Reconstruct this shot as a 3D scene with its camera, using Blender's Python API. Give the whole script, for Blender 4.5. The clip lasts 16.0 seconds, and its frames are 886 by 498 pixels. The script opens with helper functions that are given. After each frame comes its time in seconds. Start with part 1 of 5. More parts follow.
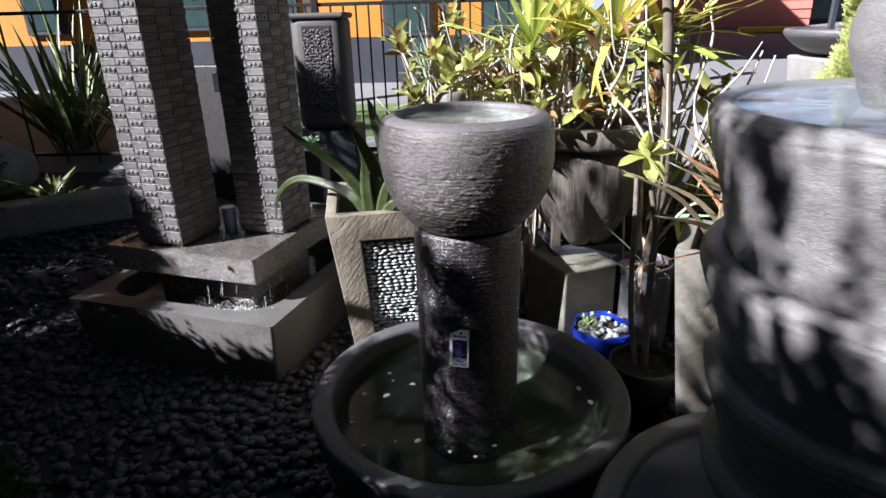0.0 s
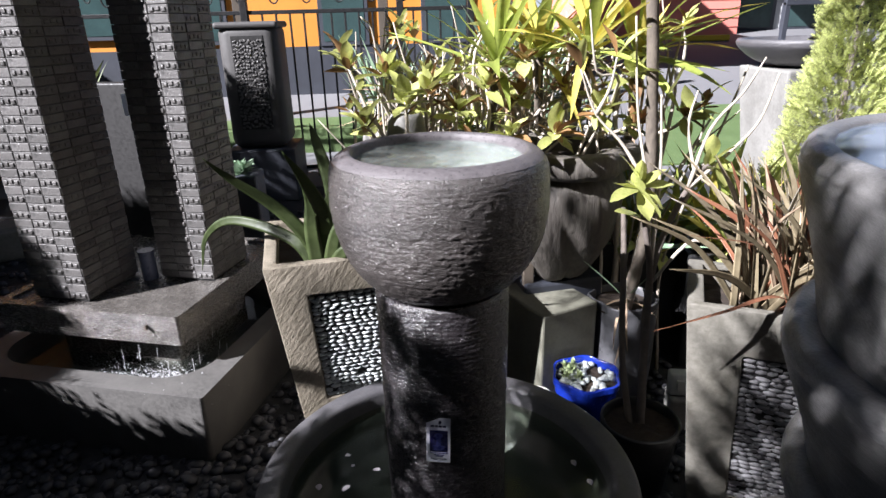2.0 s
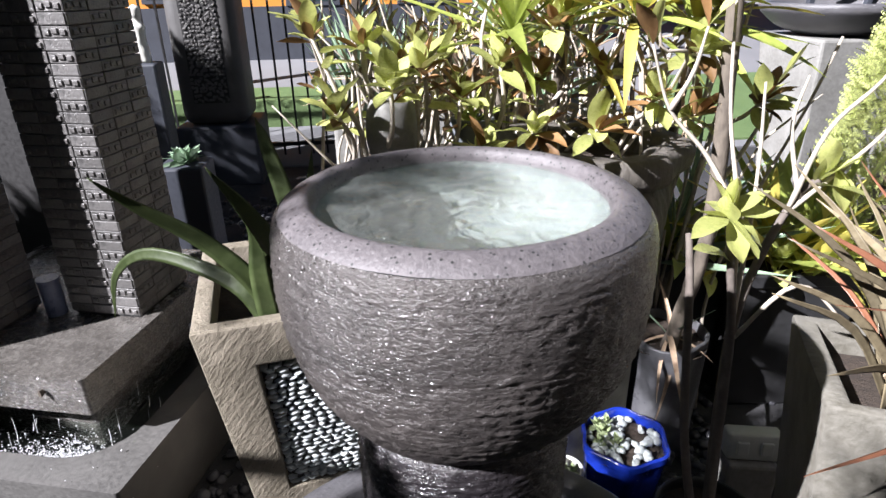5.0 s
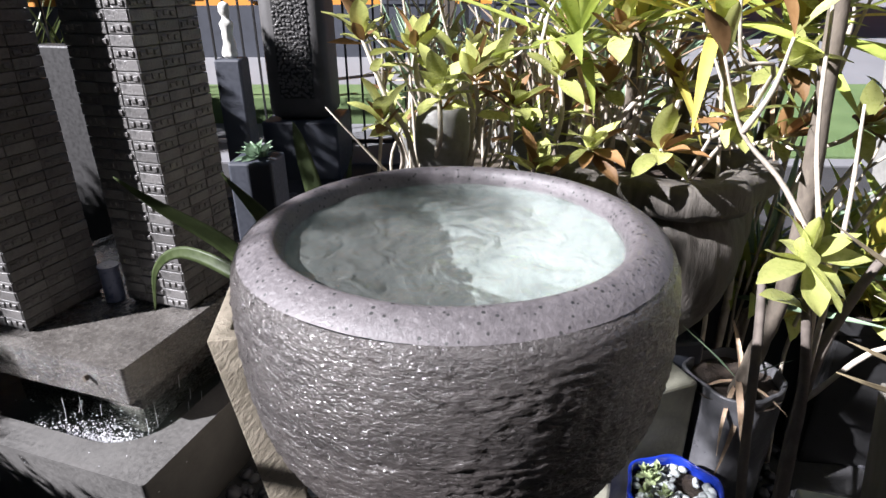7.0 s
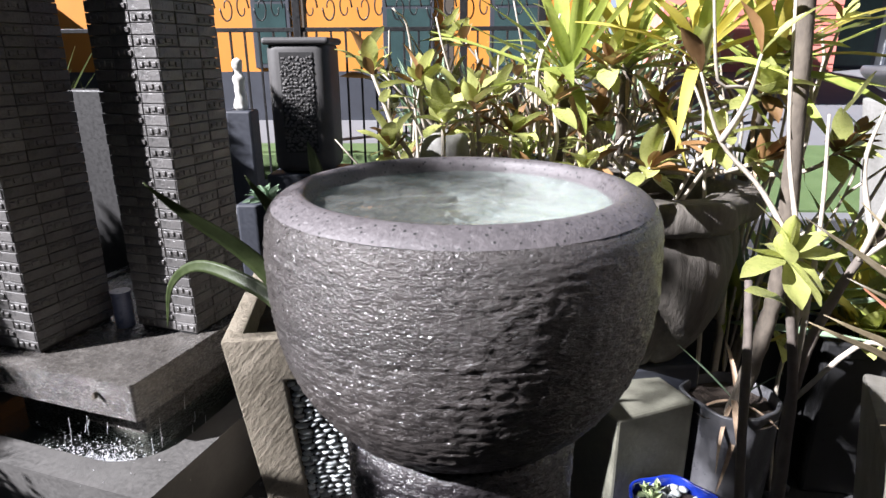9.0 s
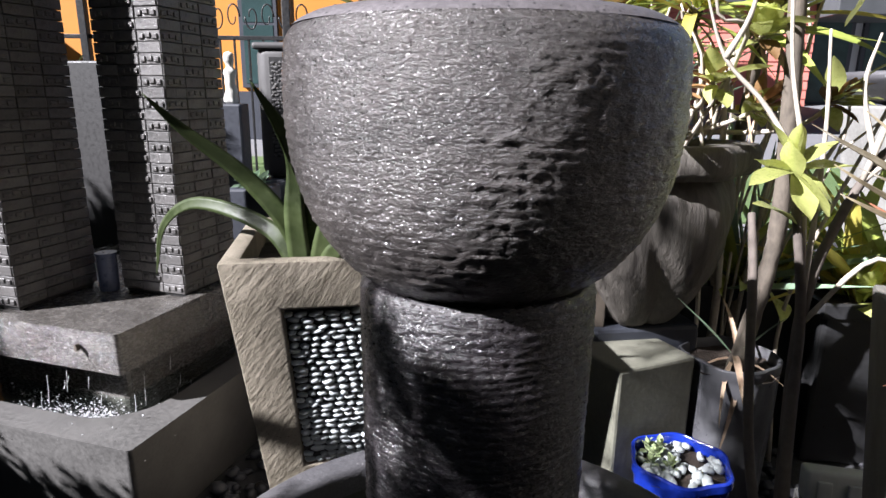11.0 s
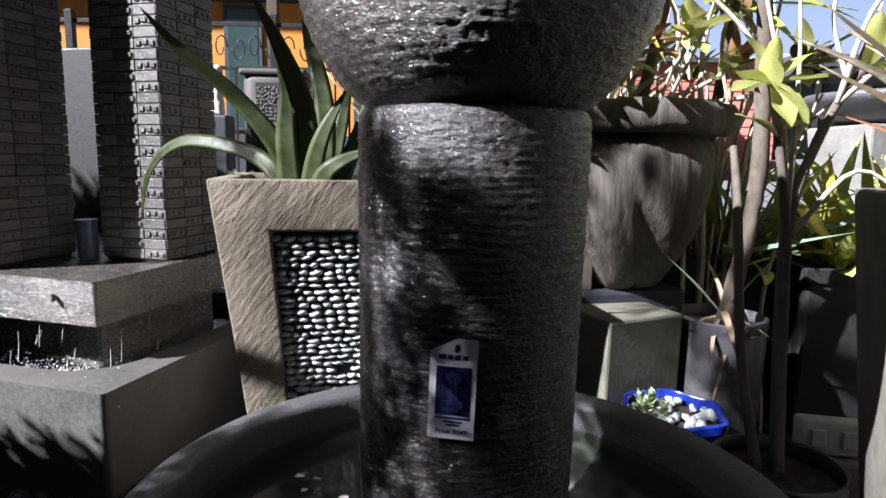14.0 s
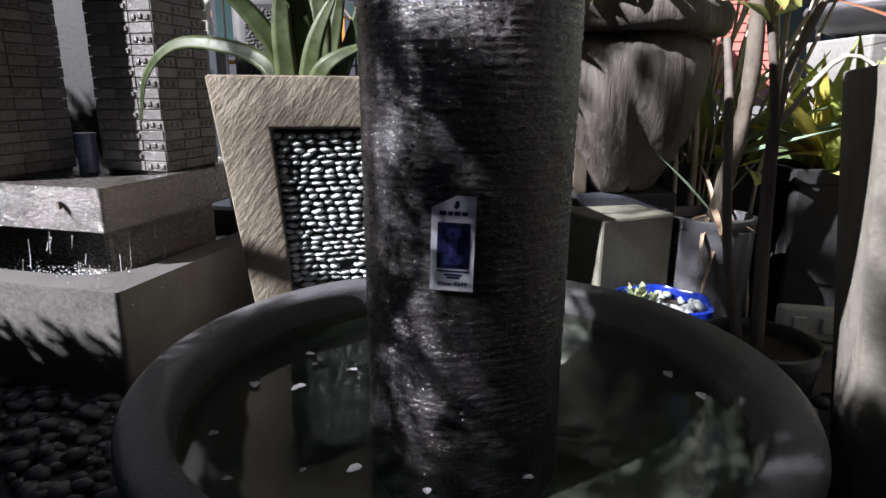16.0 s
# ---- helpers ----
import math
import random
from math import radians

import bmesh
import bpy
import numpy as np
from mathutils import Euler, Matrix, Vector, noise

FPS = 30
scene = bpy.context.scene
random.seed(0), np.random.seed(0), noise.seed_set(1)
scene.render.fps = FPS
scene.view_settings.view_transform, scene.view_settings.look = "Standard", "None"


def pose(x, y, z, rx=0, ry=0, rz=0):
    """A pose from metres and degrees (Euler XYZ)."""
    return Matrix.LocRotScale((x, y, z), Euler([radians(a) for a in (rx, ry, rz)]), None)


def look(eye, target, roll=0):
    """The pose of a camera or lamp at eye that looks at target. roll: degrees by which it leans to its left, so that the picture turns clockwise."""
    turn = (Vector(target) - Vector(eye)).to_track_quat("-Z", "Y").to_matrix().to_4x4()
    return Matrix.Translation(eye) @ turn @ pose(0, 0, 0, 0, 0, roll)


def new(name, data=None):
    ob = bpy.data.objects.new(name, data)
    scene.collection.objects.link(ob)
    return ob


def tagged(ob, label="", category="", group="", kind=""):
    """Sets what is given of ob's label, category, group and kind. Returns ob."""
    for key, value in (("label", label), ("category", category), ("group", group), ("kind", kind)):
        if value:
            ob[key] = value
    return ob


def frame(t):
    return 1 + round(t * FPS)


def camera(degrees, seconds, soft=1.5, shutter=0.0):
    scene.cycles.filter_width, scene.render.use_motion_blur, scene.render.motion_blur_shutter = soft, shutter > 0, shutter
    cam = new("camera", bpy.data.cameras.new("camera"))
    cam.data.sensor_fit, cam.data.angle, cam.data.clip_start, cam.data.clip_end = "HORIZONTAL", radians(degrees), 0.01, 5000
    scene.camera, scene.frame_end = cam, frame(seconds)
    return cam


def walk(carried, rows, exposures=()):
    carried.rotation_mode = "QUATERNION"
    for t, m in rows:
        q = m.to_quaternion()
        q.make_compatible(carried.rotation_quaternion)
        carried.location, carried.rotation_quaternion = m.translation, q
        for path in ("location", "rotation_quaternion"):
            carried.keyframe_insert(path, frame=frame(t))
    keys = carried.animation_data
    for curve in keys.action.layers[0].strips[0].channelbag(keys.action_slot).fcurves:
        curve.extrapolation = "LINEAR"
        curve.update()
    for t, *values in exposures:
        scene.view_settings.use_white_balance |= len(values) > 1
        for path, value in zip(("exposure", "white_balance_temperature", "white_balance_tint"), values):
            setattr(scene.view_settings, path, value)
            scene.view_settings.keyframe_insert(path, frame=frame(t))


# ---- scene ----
cam = camera(72.9, 16.0)
PATH = [
    (0, (0.059, 0.04, 1.392), (-0.022, 1.9, 0.663), -1.6),
    (0.5, (0.035, 0.114, 1.402), (0.006, 1.996, 0.726), -1.0),
    (1, (0.012, 0.2, 1.415), (0.05, 2.08, 0.733), -1.4),
    (1.5, (0.003, 0.274, 1.407), (0.093, 2.157, 0.739), -1.6),
    (2, (-0.006, 0.38, 1.401), (0.102, 2.246, 0.689), -1.5),
    (2.5, (-0.026, 0.503, 1.396), (0.106, 2.385, 0.73), -1.8),
    (3, (-0.02, 0.615, 1.396), (0.109, 2.477, 0.677), -2.2),
    (3.5, (-0.043, 0.71, 1.383), (0.121, 2.562, 0.647), -1.9),
    (3.7, (-0.044, 0.732, 1.384), (0.136, 2.577, 0.634), -1.9),
    (5.8, (0.003, 1.019, 1.381), (0.162, 2.828, 0.542), 0.1),
    (6, (0.018, 1.03, 1.383), (0.123, 2.841, 0.54), 0.0),
    (6.5, (0.048, 1.035, 1.381), (0.034, 2.847, 0.535), -0.6),
    (7, (0.079, 1.019, 1.382), (-0.018, 2.842, 0.565), -0.5),
    (7.5, (0.099, 0.995, 1.38), (-0.09, 2.818, 0.58), -0.7),
    (8, (0.112, 0.964, 1.374), (-0.083, 2.803, 0.61), -0.2),
    (8.2, (0.106, 0.952, 1.363), (-0.059, 2.808, 0.636), -0.6),
    (10.3, (0.038, 0.874, 1.163), (0.026, 2.802, 0.631), 0.8),
    (10.5, (0.037, 0.877, 1.14), (0.036, 2.807, 0.616), 0.7),
    (11, (0.028, 0.866, 1.078), (-0.003, 2.802, 0.582), 0.7),
    (11.5, (0.018, 0.853, 1.01), (-0.037, 2.795, 0.534), 0.7),
    (12, (0.017, 0.862, 0.946), (0.023, 2.823, 0.551), 0.4),
    (12.5, (0.023, 0.842, 0.886), (0.053, 2.82, 0.596), 0.4),
    (13, (0.031, 0.827, 0.85), (0.044, 2.811, 0.597), 0.5),
    (13.5, (0.025, 0.826, 0.83), (0.051, 2.807, 0.554), 0.7),
    (14, (0.01, 0.811, 0.806), (0.044, 2.789, 0.509), 1.2),
    (14.5, (0.004, 0.789, 0.794), (0.047, 2.763, 0.475), 0.9),
    (15, (-0.001, 0.77, 0.774), (0.042, 2.738, 0.421), 0.8),
    (15.5, (0.0, 0.757, 0.751), (0.047, 2.715, 0.347), 0.8),
    (16, (0.006, 0.755, 0.728), (0.054, 2.69, 0.224), 0.3),
]
walk(cam, [(t, look(eye, target, roll)) for t, eye, target, roll in PATH], [(0, 1.86, 5950, 17)])

# ---- world and sun ----
world = bpy.data.worlds.new("sky")
scene.world = world
world.use_nodes = True
SUN_EL, SUN_AZ = 36.0, Vector((-0.893, -0.432, 0)).normalized()
wn = world.node_tree.nodes
sky = wn.new("ShaderNodeTexSky")
sky.sky_type, sky.sun_disc = "NISHITA", False
sky.sun_elevation, sky.sun_rotation = radians(SUN_EL), math.atan2(SUN_AZ.x, SUN_AZ.y)
world.node_tree.links.new(sky.outputs["Color"], wn["Background"].inputs["Color"])
wn["Background"].inputs["Strength"].default_value = 0.0075
sun_data = bpy.data.lights.new("sun", "SUN")
sun_data.energy, sun_data.angle, sun_data.color = 5.0, radians(0.55), (1.0, 0.97, 0.91)
sun = new("sun", sun_data)
sun_vec = SUN_AZ * math.cos(radians(SUN_EL)) + Vector((0, 0, math.sin(radians(SUN_EL))))
sun.matrix_world = look(sun_vec * 30, (0, 0, 0))


# ---- materials ----
def mat(name, col, col2=None, rough=0.6, scale=8.0, stretch=(1, 1, 1), rot=(0, 0, 0), bump=0.3, bdist=0.004, fine=60.0, metal=0.0,
        rvar=0.15, spec=0.5, obvar=0.0, isvar=0.0, speck=None, trans=0.0, coat=0.0, transluc=0.0, crough=0.2):
    """Base colour mixed with a second at two scales, rough variation, bump, specks, per-piece variation."""
    m = bpy.data.materials.new(name)
    m.use_nodes = True
    t = m.node_tree
    n, lk = t.nodes, t.links.new
    b = n["Principled BSDF"]
    tc = n.new("ShaderNodeTexCoord")
    mp = n.new("ShaderNodeMapping")
    if any(rot):
        mp.vector_type = "TEXTURE"
        stretch = [1 / a for a in stretch]
    mp.inputs["Scale"].default_value = stretch
    mp.inputs["Rotation"].default_value = [radians(a) for a in rot]
    lk(tc.outputs["Object"], mp.inputs["Vector"])

    def nz(s, det, rg):
        q = n.new("ShaderNodeTexNoise")
        q.inputs["Scale"].default_value, q.inputs["Detail"].default_value, q.inputs["Roughness"].default_value = s, det, rg
        lk(mp.outputs["Vector"], q.inputs["Vector"])
        return q
    big, small = nz(scale, 5, 0.6), nz(fine, 6, 0.65)
    col2 = col2 or tuple(c * 0.6 for c in col)
    mix = n.new("ShaderNodeMix")
    mix.data_type = "RGBA"
    ramp = n.new("ShaderNodeMapRange")
    ramp.inputs["From Min"].default_value, ramp.inputs["From Max"].default_value = 0.35, 0.68
    add = n.new("ShaderNodeMath")
    add.operation = "MULTIPLY_ADD"
    lk(small.outputs["Fac"], add.inputs[0])
    add.inputs[1].default_value = 0.5
    half = n.new("ShaderNodeMath")
    half.operation = "MULTIPLY"
    half.inputs[1].default_value = 0.5
    lk(big.outputs["Fac"], half.inputs[0])
    lk(half.outputs[0], add.inputs[2])
    lk(add.outputs[0], ramp.inputs["Value"])
    lk(ramp.outputs["Result"], mix.inputs["Factor"])
    mix.inputs["A"].default_value, mix.inputs["B"].default_value = (*col2, 1), (*col, 1)
    out = mix.outputs["Result"]
    if obvar or isvar:
        hs = n.new("ShaderNodeHueSaturation")
        mr = n.new("ShaderNodeMapRange")
        v = obvar or isvar
        mr.inputs["To Min"].default_value, mr.inputs["To Max"].default_value = 1 - v, 1 + v
        if obvar:
            lk(n.new("ShaderNodeObjectInfo").outputs["Random"], mr.inputs["Value"])
        else:
            lk(n.new("ShaderNodeNewGeometry").outputs["Random Per Island"], mr.inputs["Value"])
        lk(mr.outputs["Result"], hs.inputs["Value"])
        lk(out, hs.inputs["Color"])
        out = hs.outputs["Color"]
    if speck:
        vo = n.new("ShaderNodeTexVoronoi")
        vo.inputs["Scale"].default_value = speck[1]
        lk(tc.outputs["Object"], vo.inputs["Vector"])
        lt = n.new("ShaderNodeMapRange")
        lt.inputs["From Min"].default_value, lt.inputs["From Max"].default_value = speck[2], speck[2] + 0.06
        lk(vo.outputs["Distance"], lt.inputs["Value"])
        sm = n.new("ShaderNodeMix")
        sm.data_type = "RGBA"
        lk(lt.outputs["Result"], sm.inputs["Factor"])
        sm.inputs["A"].default_value = (*speck[0], 1)
        lk(out, sm.inputs["B"])
        out = sm.outputs["Result"]
    lk(out, b.inputs["Base Color"])
    rr = n.new("ShaderNodeMapRange")
    rr.inputs["To Min"].default_value, rr.inputs["To Max"].default_value = max(0.02, rough - rvar), min(1, rough + rvar)
    rr.inputs["From Min"].default_value, rr.inputs["From Max"].default_value = 0.3, 0.7
    lk(small.outputs["Fac"], rr.inputs["Value"])
    lk(rr.outputs["Result"], b.inputs["Roughness"])
    b.inputs["Metallic"].default_value = metal
    b.inputs["Specular IOR Level"].default_value = spec
    b.inputs["Transmission Weight"].default_value = trans
    b.inputs["Coat Weight"].default_value = coat
    b.inputs["Coat Roughness"].default_value = crough
    if bump:
        bp = n.new("ShaderNodeBump")
        bp.inputs["Strength"].default_value, bp.inputs["Distance"].default_value = bump, bdist
        lk(add.outputs[0], bp.inputs["Height"])
        lk(bp.outputs["Normal"], b.inputs["Normal"])
        if coat:
            film = n.new("ShaderNodeTexNoise")
            film.inputs["Scale"].default_value, film.inputs["Detail"].default_value = 170.0, 1.0
            lk(mp.outputs["Vector"], film.inputs["Vector"])
            bc = n.new("ShaderNodeBump")
            bc.inputs["Strength"].default_value, bc.inputs["Distance"].default_value = 0.9, 0.006
            lk(film.outputs["Fac"], bc.inputs["Height"])
            lk(bc.outputs["Normal"], b.inputs["Coat Normal"])
    if transluc:
        tl = n.new("ShaderNodeBsdfTranslucent")
        lk(out, tl.inputs["Color"])
        ms = n.new("ShaderNodeMixShader")
        ms.inputs[0].default_value = transluc
        lk(b.outputs[0], ms.inputs[1])
        lk(tl.outputs[0], ms.inputs[2])
        lk(ms.outputs[0], n["Material Output"].inputs["Surface"])
    return m


def water_mat(name, tint, milk, milk_col, ripple, scale, rough=0.03):
    """Clear water with some milkiness and a rippled surface."""
    m = bpy.data.materials.new(name)
    m.use_nodes = True
    n, lk = m.node_tree.nodes, m.node_tree.links.new
    b = n["Principled BSDF"]
    b.inputs["Base Color"].default_value = (*tint, 1)
    b.inputs["Roughness"].default_value, b.inputs["IOR"].default_value = rough, 1.33
    b.inputs["Transmission Weight"].default_value = 1.0
    tc = n.new("ShaderNodeTexCoord")
    z = n.new("ShaderNodeTexNoise")
    z.inputs["Scale"].default_value, z.inputs["Detail"].default_value, z.inputs["Distortion"].default_value = scale, 4, 0.8
    lk(tc.outputs["Object"], z.inputs["Vector"])
    bp = n.new("ShaderNodeBump")
    bp.inputs["Strength"].default_value, bp.inputs["Distance"].default_value = ripple, 0.01
    lk(z.outputs["Fac"], bp.inputs["Height"])
    lk(bp.outputs["Normal"], b.inputs["Normal"])
    d = n.new("ShaderNodeBsdfDiffuse")
    d.inputs["Color"].default_value = (*milk_col, 1)
    lk(bp.outputs["Normal"], d.inputs["Normal"])
    ms = n.new("ShaderNodeMixShader")
    ms.inputs[0].default_value = milk
    lk(b.outputs[0], ms.inputs[1])
    lk(d.outputs[0], ms.inputs[2])
    lk(ms.outputs[0], n["Material Output"].inputs["Surface"])
    return m


M = {}
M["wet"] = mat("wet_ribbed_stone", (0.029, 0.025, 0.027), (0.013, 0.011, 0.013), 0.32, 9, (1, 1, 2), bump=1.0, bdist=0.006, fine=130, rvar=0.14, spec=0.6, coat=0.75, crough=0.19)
M["bowlstone"] = mat("bowl_stone", (0.09, 0.079, 0.074), (0.027, 0.024, 0.023), 0.36, 7, (1, 1, 2), bump=1.0, bdist=0.007, fine=140, rvar=0.16, spec=0.6, coat=0.65, crough=0.19)
M["rim"] = mat("speckled_rim_stone", (0.135, 0.122, 0.126), (0.066, 0.06, 0.063), 0.55, 14, bump=0.6, bdist=0.004, fine=160, speck=((0.02, 0.02, 0.02), 125, 0.17), coat=0.12, crough=0.35)
M["basin"] = mat("cast_grey_stone", (0.11, 0.107, 0.112), (0.052, 0.05, 0.055), 0.5, 6, (1, 1, 2), bump=0.6, bdist=0.004, fine=140, coat=0.4, crough=0.25)
M["tierstone"] = mat("ribbed_grey_stone", (0.2, 0.195, 0.19), (0.1, 0.097, 0.097), 0.5, 6, (1, 1, 3), bump=0.7, bdist=0.004, fine=120, coat=0.3, crough=0.3)
M["basin_in"] = mat("algae_stained_stone", (0.055, 0.057, 0.042), (0.022, 0.026, 0.017), 0.6, 9, bump=0.4, fine=60)
M["pale_in"] = mat("lime_scaled_stone", (0.185, 0.205, 0.19), (0.07, 0.088, 0.082), 0.6, 11, bump=0.9, bdist=0.014, fine=40)
M["bowlwater"] = water_mat("bowl_water", (0.95, 0.985, 0.965), 0.16, (0.29, 0.305, 0.285), 1.0, 30)
M["darkwater"] = water_mat("dark_water", (0.6, 0.72, 0.66), 0.02, (0.08, 0.1, 0.08), 0.1, 14)
# blue-grey milk colour stands in for part of the sky's reflection
M["skywater"] = water_mat("sky_tinted_water", (0.8, 0.87, 0.9), 0.35, (0.16, 0.2, 0.26), 0.12, 12)
M["spray"] = water_mat("spray_water", (1, 1, 1), 0.6, (0.9, 0.92, 0.95), 0.0, 10)
M["trough"] = mat("trough_stone", (0.135, 0.13, 0.124), (0.06, 0.058, 0.056), 0.55, 5, bump=0.4, bdist=0.004, fine=90)
M["tray"] = mat("wet_tray_stone", (0.17, 0.158, 0.145), (0.06, 0.055, 0.05), 0.25, 9, (1, 1, 2), bump=1.0, bdist=0.008, fine=70, rvar=0.15, spec=0.7, coat=1.0, crough=0.16)
M["tile"] = mat("wet_slate_tile", (0.142, 0.135, 0.13), (0.052, 0.05, 0.049), 0.5, 30, bump=0.8, bdist=0.005, fine=160, obvar=0.25, rvar=0.2, spec=0.4, coat=0.2, crough=0.2)
M["darkstone"] = mat("dark_planter_stone", (0.085, 0.082, 0.08), (0.045, 0.043, 0.043), 0.6, 6, bump=0.3, fine=90)
M["core"] = mat("dark_grout", (0.02, 0.019, 0.019), None, 0.6, 20)
M["planter"] = mat("scored_planter_stone", (0.3, 0.262, 0.205), (0.115, 0.097, 0.066), 0.85, 10, (1, 1, 0.3), (0, 38, 0), bump=1.0, bdist=0.012, fine=95, speck=((0.07, 0.06, 0.045), 120, 0.14))
M["planter2"] = mat("weathered_planter_stone", (0.2, 0.19, 0.165), (0.09, 0.083, 0.065), 0.85, 8, bump=0.7, bdist=0.006, fine=80)
M["pebble"] = mat("pale_pebble", (0.5, 0.53, 0.52), (0.36, 0.39, 0.4), 0.5, 30, bump=0.15, fine=90, obvar=0.2)
M["pebble_d"] = mat("dark_pebble", (0.19, 0.185, 0.19), (0.1, 0.1, 0.105), 0.45, 30, bump=0.15, fine=90, obvar=0.3)
M["gravel"] = mat("river_gravel", (0.06, 0.06, 0.068), (0.025, 0.025, 0.029), 0.55, 14, bump=0.3, fine=80, isvar=0.55)
M["ground"] = mat("packed_grit", (0.035, 0.034, 0.036), (0.018, 0.018, 0.019), 0.85, 3, bump=0.6, bdist=0.01, fine=45)
M["asphalt"] = mat("asphalt", (0.17, 0.17, 0.178), (0.12, 0.12, 0.127), 0.85, 0.7, bump=0.3, fine=30)
M["grass"] = mat("lawn", (0.1, 0.15, 0.055), (0.06, 0.1, 0.03), 0.8, 3, bump=0.6, bdist=0.02, fine=50)
M["soil"] = mat("potting_soil", (0.06, 0.042, 0.03), (0.022, 0.016, 0.012), 0.95, 30, bump=1.0, bdist=0.01, fine=120)
M["black"] = mat("black_plastic", (0.03, 0.03, 0.032), (0.018, 0.018, 0.018), 0.42, 12, bump=0.12, fine=60)
M["bag"] = mat("grey_poly_bag", (0.09, 0.09, 0.095), (0.045, 0.045, 0.05), 0.4, 9, bump=0.5, bdist=0.01, fine=22)
M["greypot"] = mat("grey_plastic", (0.18, 0.19, 0.21), (0.12, 0.13, 0.14), 0.5, 10, bump=0.1)
M["blue"] = mat("blue_glaze", (0.012, 0.035, 0.34), (0.008, 0.02, 0.2), 0.14, 14, bump=0.1, spec=0.7)
M["white"] = mat("white_ceramic", (0.68, 0.67, 0.63), (0.5, 0.49, 0.45), 0.4, 10, bump=0.1)
M["palestone"] = mat("pale_stone", (0.27, 0.265, 0.25), (0.15, 0.147, 0.135), 0.75, 6, bump=0.5, fine=60)
M["jar"] = mat("grained_dark_stone", (0.15, 0.135, 0.115), (0.035, 0.03, 0.026), 0.7, 9, (1, 1, 0.12), bump=1.0, bdist=0.012, fine=60)
M["block"] = mat("mossy_concrete", (0.19, 0.185, 0.145), (0.1, 0.1, 0.075), 0.85, 8, bump=0.5, fine=70)
M["iron"] = mat("black_iron", (0.016, 0.016, 0.017), None, 0.45, 20, bump=0.15)
M["orange"] = mat("orange_wall_paint", (0.62, 0.25, 0.03), (0.5, 0.19, 0.02), 0.75, 2, bump=0.1)
M["red"] = mat("coral_weatherboard_paint", (0.72, 0.25, 0.2), (0.62, 0.2, 0.16), 0.6, 2, bump=0.1, obvar=0.08)
# dark paint, also used as shade colour on the jar plinth and blocks
M["dusk"] = mat("slate_paint_and_shade", (0.045, 0.05, 0.065), None, 0.6, 3, bump=0.1)
M["greywall"] = mat("grey_wall_paint", (0.45, 0.46, 0.47), (0.36, 0.37, 0.38), 0.7, 2, bump=0.1)
M["roof"] = mat("dark_metal_roof", (0.09, 0.095, 0.1), None, 0.5, 2, bump=0.1)
M["yellow"] = mat("yellow_paint", (0.75, 0.6, 0.03), (0.6, 0.45, 0.03), 0.6, 6)
M["glass"] = mat("window_glass", (0.05, 0.09, 0.09), (0.03, 0.05, 0.05), 0.06, 3, bump=0.0, spec=0.8)
M["timber"] = mat("weathered_timber", (0.1, 0.08, 0.06), (0.05, 0.04, 0.03), 0.8, 6, (1, 1, 0.2), bump=0.5, fine=60)
M["bark"] = mat("blotched_bark", (0.19, 0.16, 0.125), (0.07, 0.057, 0.045), 0.85, 12, (1, 1, 0.5), bump=0.8, bdist=0.005, fine=60)
M["twig"] = mat("bleached_twig", (0.52, 0.47, 0.39), (0.32, 0.28, 0.23), 0.8, 18, bump=0.5, fine=90)
M["dstem"] = mat("shaded_bark", (0.16, 0.135, 0.115), (0.085, 0.07, 0.06), 0.85, 16, bump=0.6, fine=80)
M["mag"] = mat("magnolia_leaf", (0.58, 0.58, 0.2), (0.36, 0.4, 0.13), 0.3, 8, bump=0.25, fine=40, obvar=0.42, transluc=0.28)
M["magbrown"] = mat("rusty_magnolia_leaf", (0.26, 0.15, 0.06), (0.17, 0.09, 0.035), 0.6, 8, bump=0.3, fine=50, obvar=0.35, transluc=0.15)
M["drac"] = mat("strap_leaf", (0.46, 0.5, 0.12), (0.26, 0.33, 0.07), 0.4, 7, bump=0.2, fine=40, obvar=0.35, transluc=0.3)
M["dracyel"] = mat("yellowing_strap_leaf", (0.68, 0.58, 0.13), (0.5, 0.44, 0.1), 0.45, 7, bump=0.2, fine=40, obvar=0.25, transluc=0.3)
M["dry"] = mat("dry_leaf", (0.52, 0.41, 0.29), (0.3, 0.2, 0.13), 0.8, 9, bump=0.3, obvar=0.4, transluc=0.15)
M["greyleaf"] = mat("blue_green_leaf", (0.34, 0.44, 0.3), (0.18, 0.28, 0.18), 0.5, 9, bump=0.2, obvar=0.35, transluc=0.2)
M["aloe"] = mat("aloe_skin", (0.056, 0.074, 0.026), (0.026, 0.038, 0.013), 0.5, 14, bump=0.2, fine=50, obvar=0.2, spec=0.3)
M["phor"] = mat("bronze_flax_leaf", (0.25, 0.21, 0.13), (0.12, 0.095, 0.06), 0.4, 10, bump=0.2, obvar=0.5, transluc=0.15)
M["phorred"] = mat("red_flax_leaf", (0.27, 0.12, 0.065), (0.18, 0.075, 0.045), 0.4, 10, bump=0.2, obvar=0.3, transluc=0.15)
M["flax"] = mat("green_flax_leaf", (0.17, 0.2, 0.07), (0.08, 0.11, 0.035), 0.45, 8, bump=0.2, obvar=0.4, transluc=0.2)
M["thuja"] = mat("golden_conifer", (0.6, 0.63, 0.26), (0.38, 0.43, 0.15), 0.6, 12, bump=0.2, isvar=0.45, transluc=0.3)
M["hedge"] = mat("hedge_leaf", (0.07, 0.11, 0.03), None, 0.5, 6, isvar=0.4, transluc=0.2)
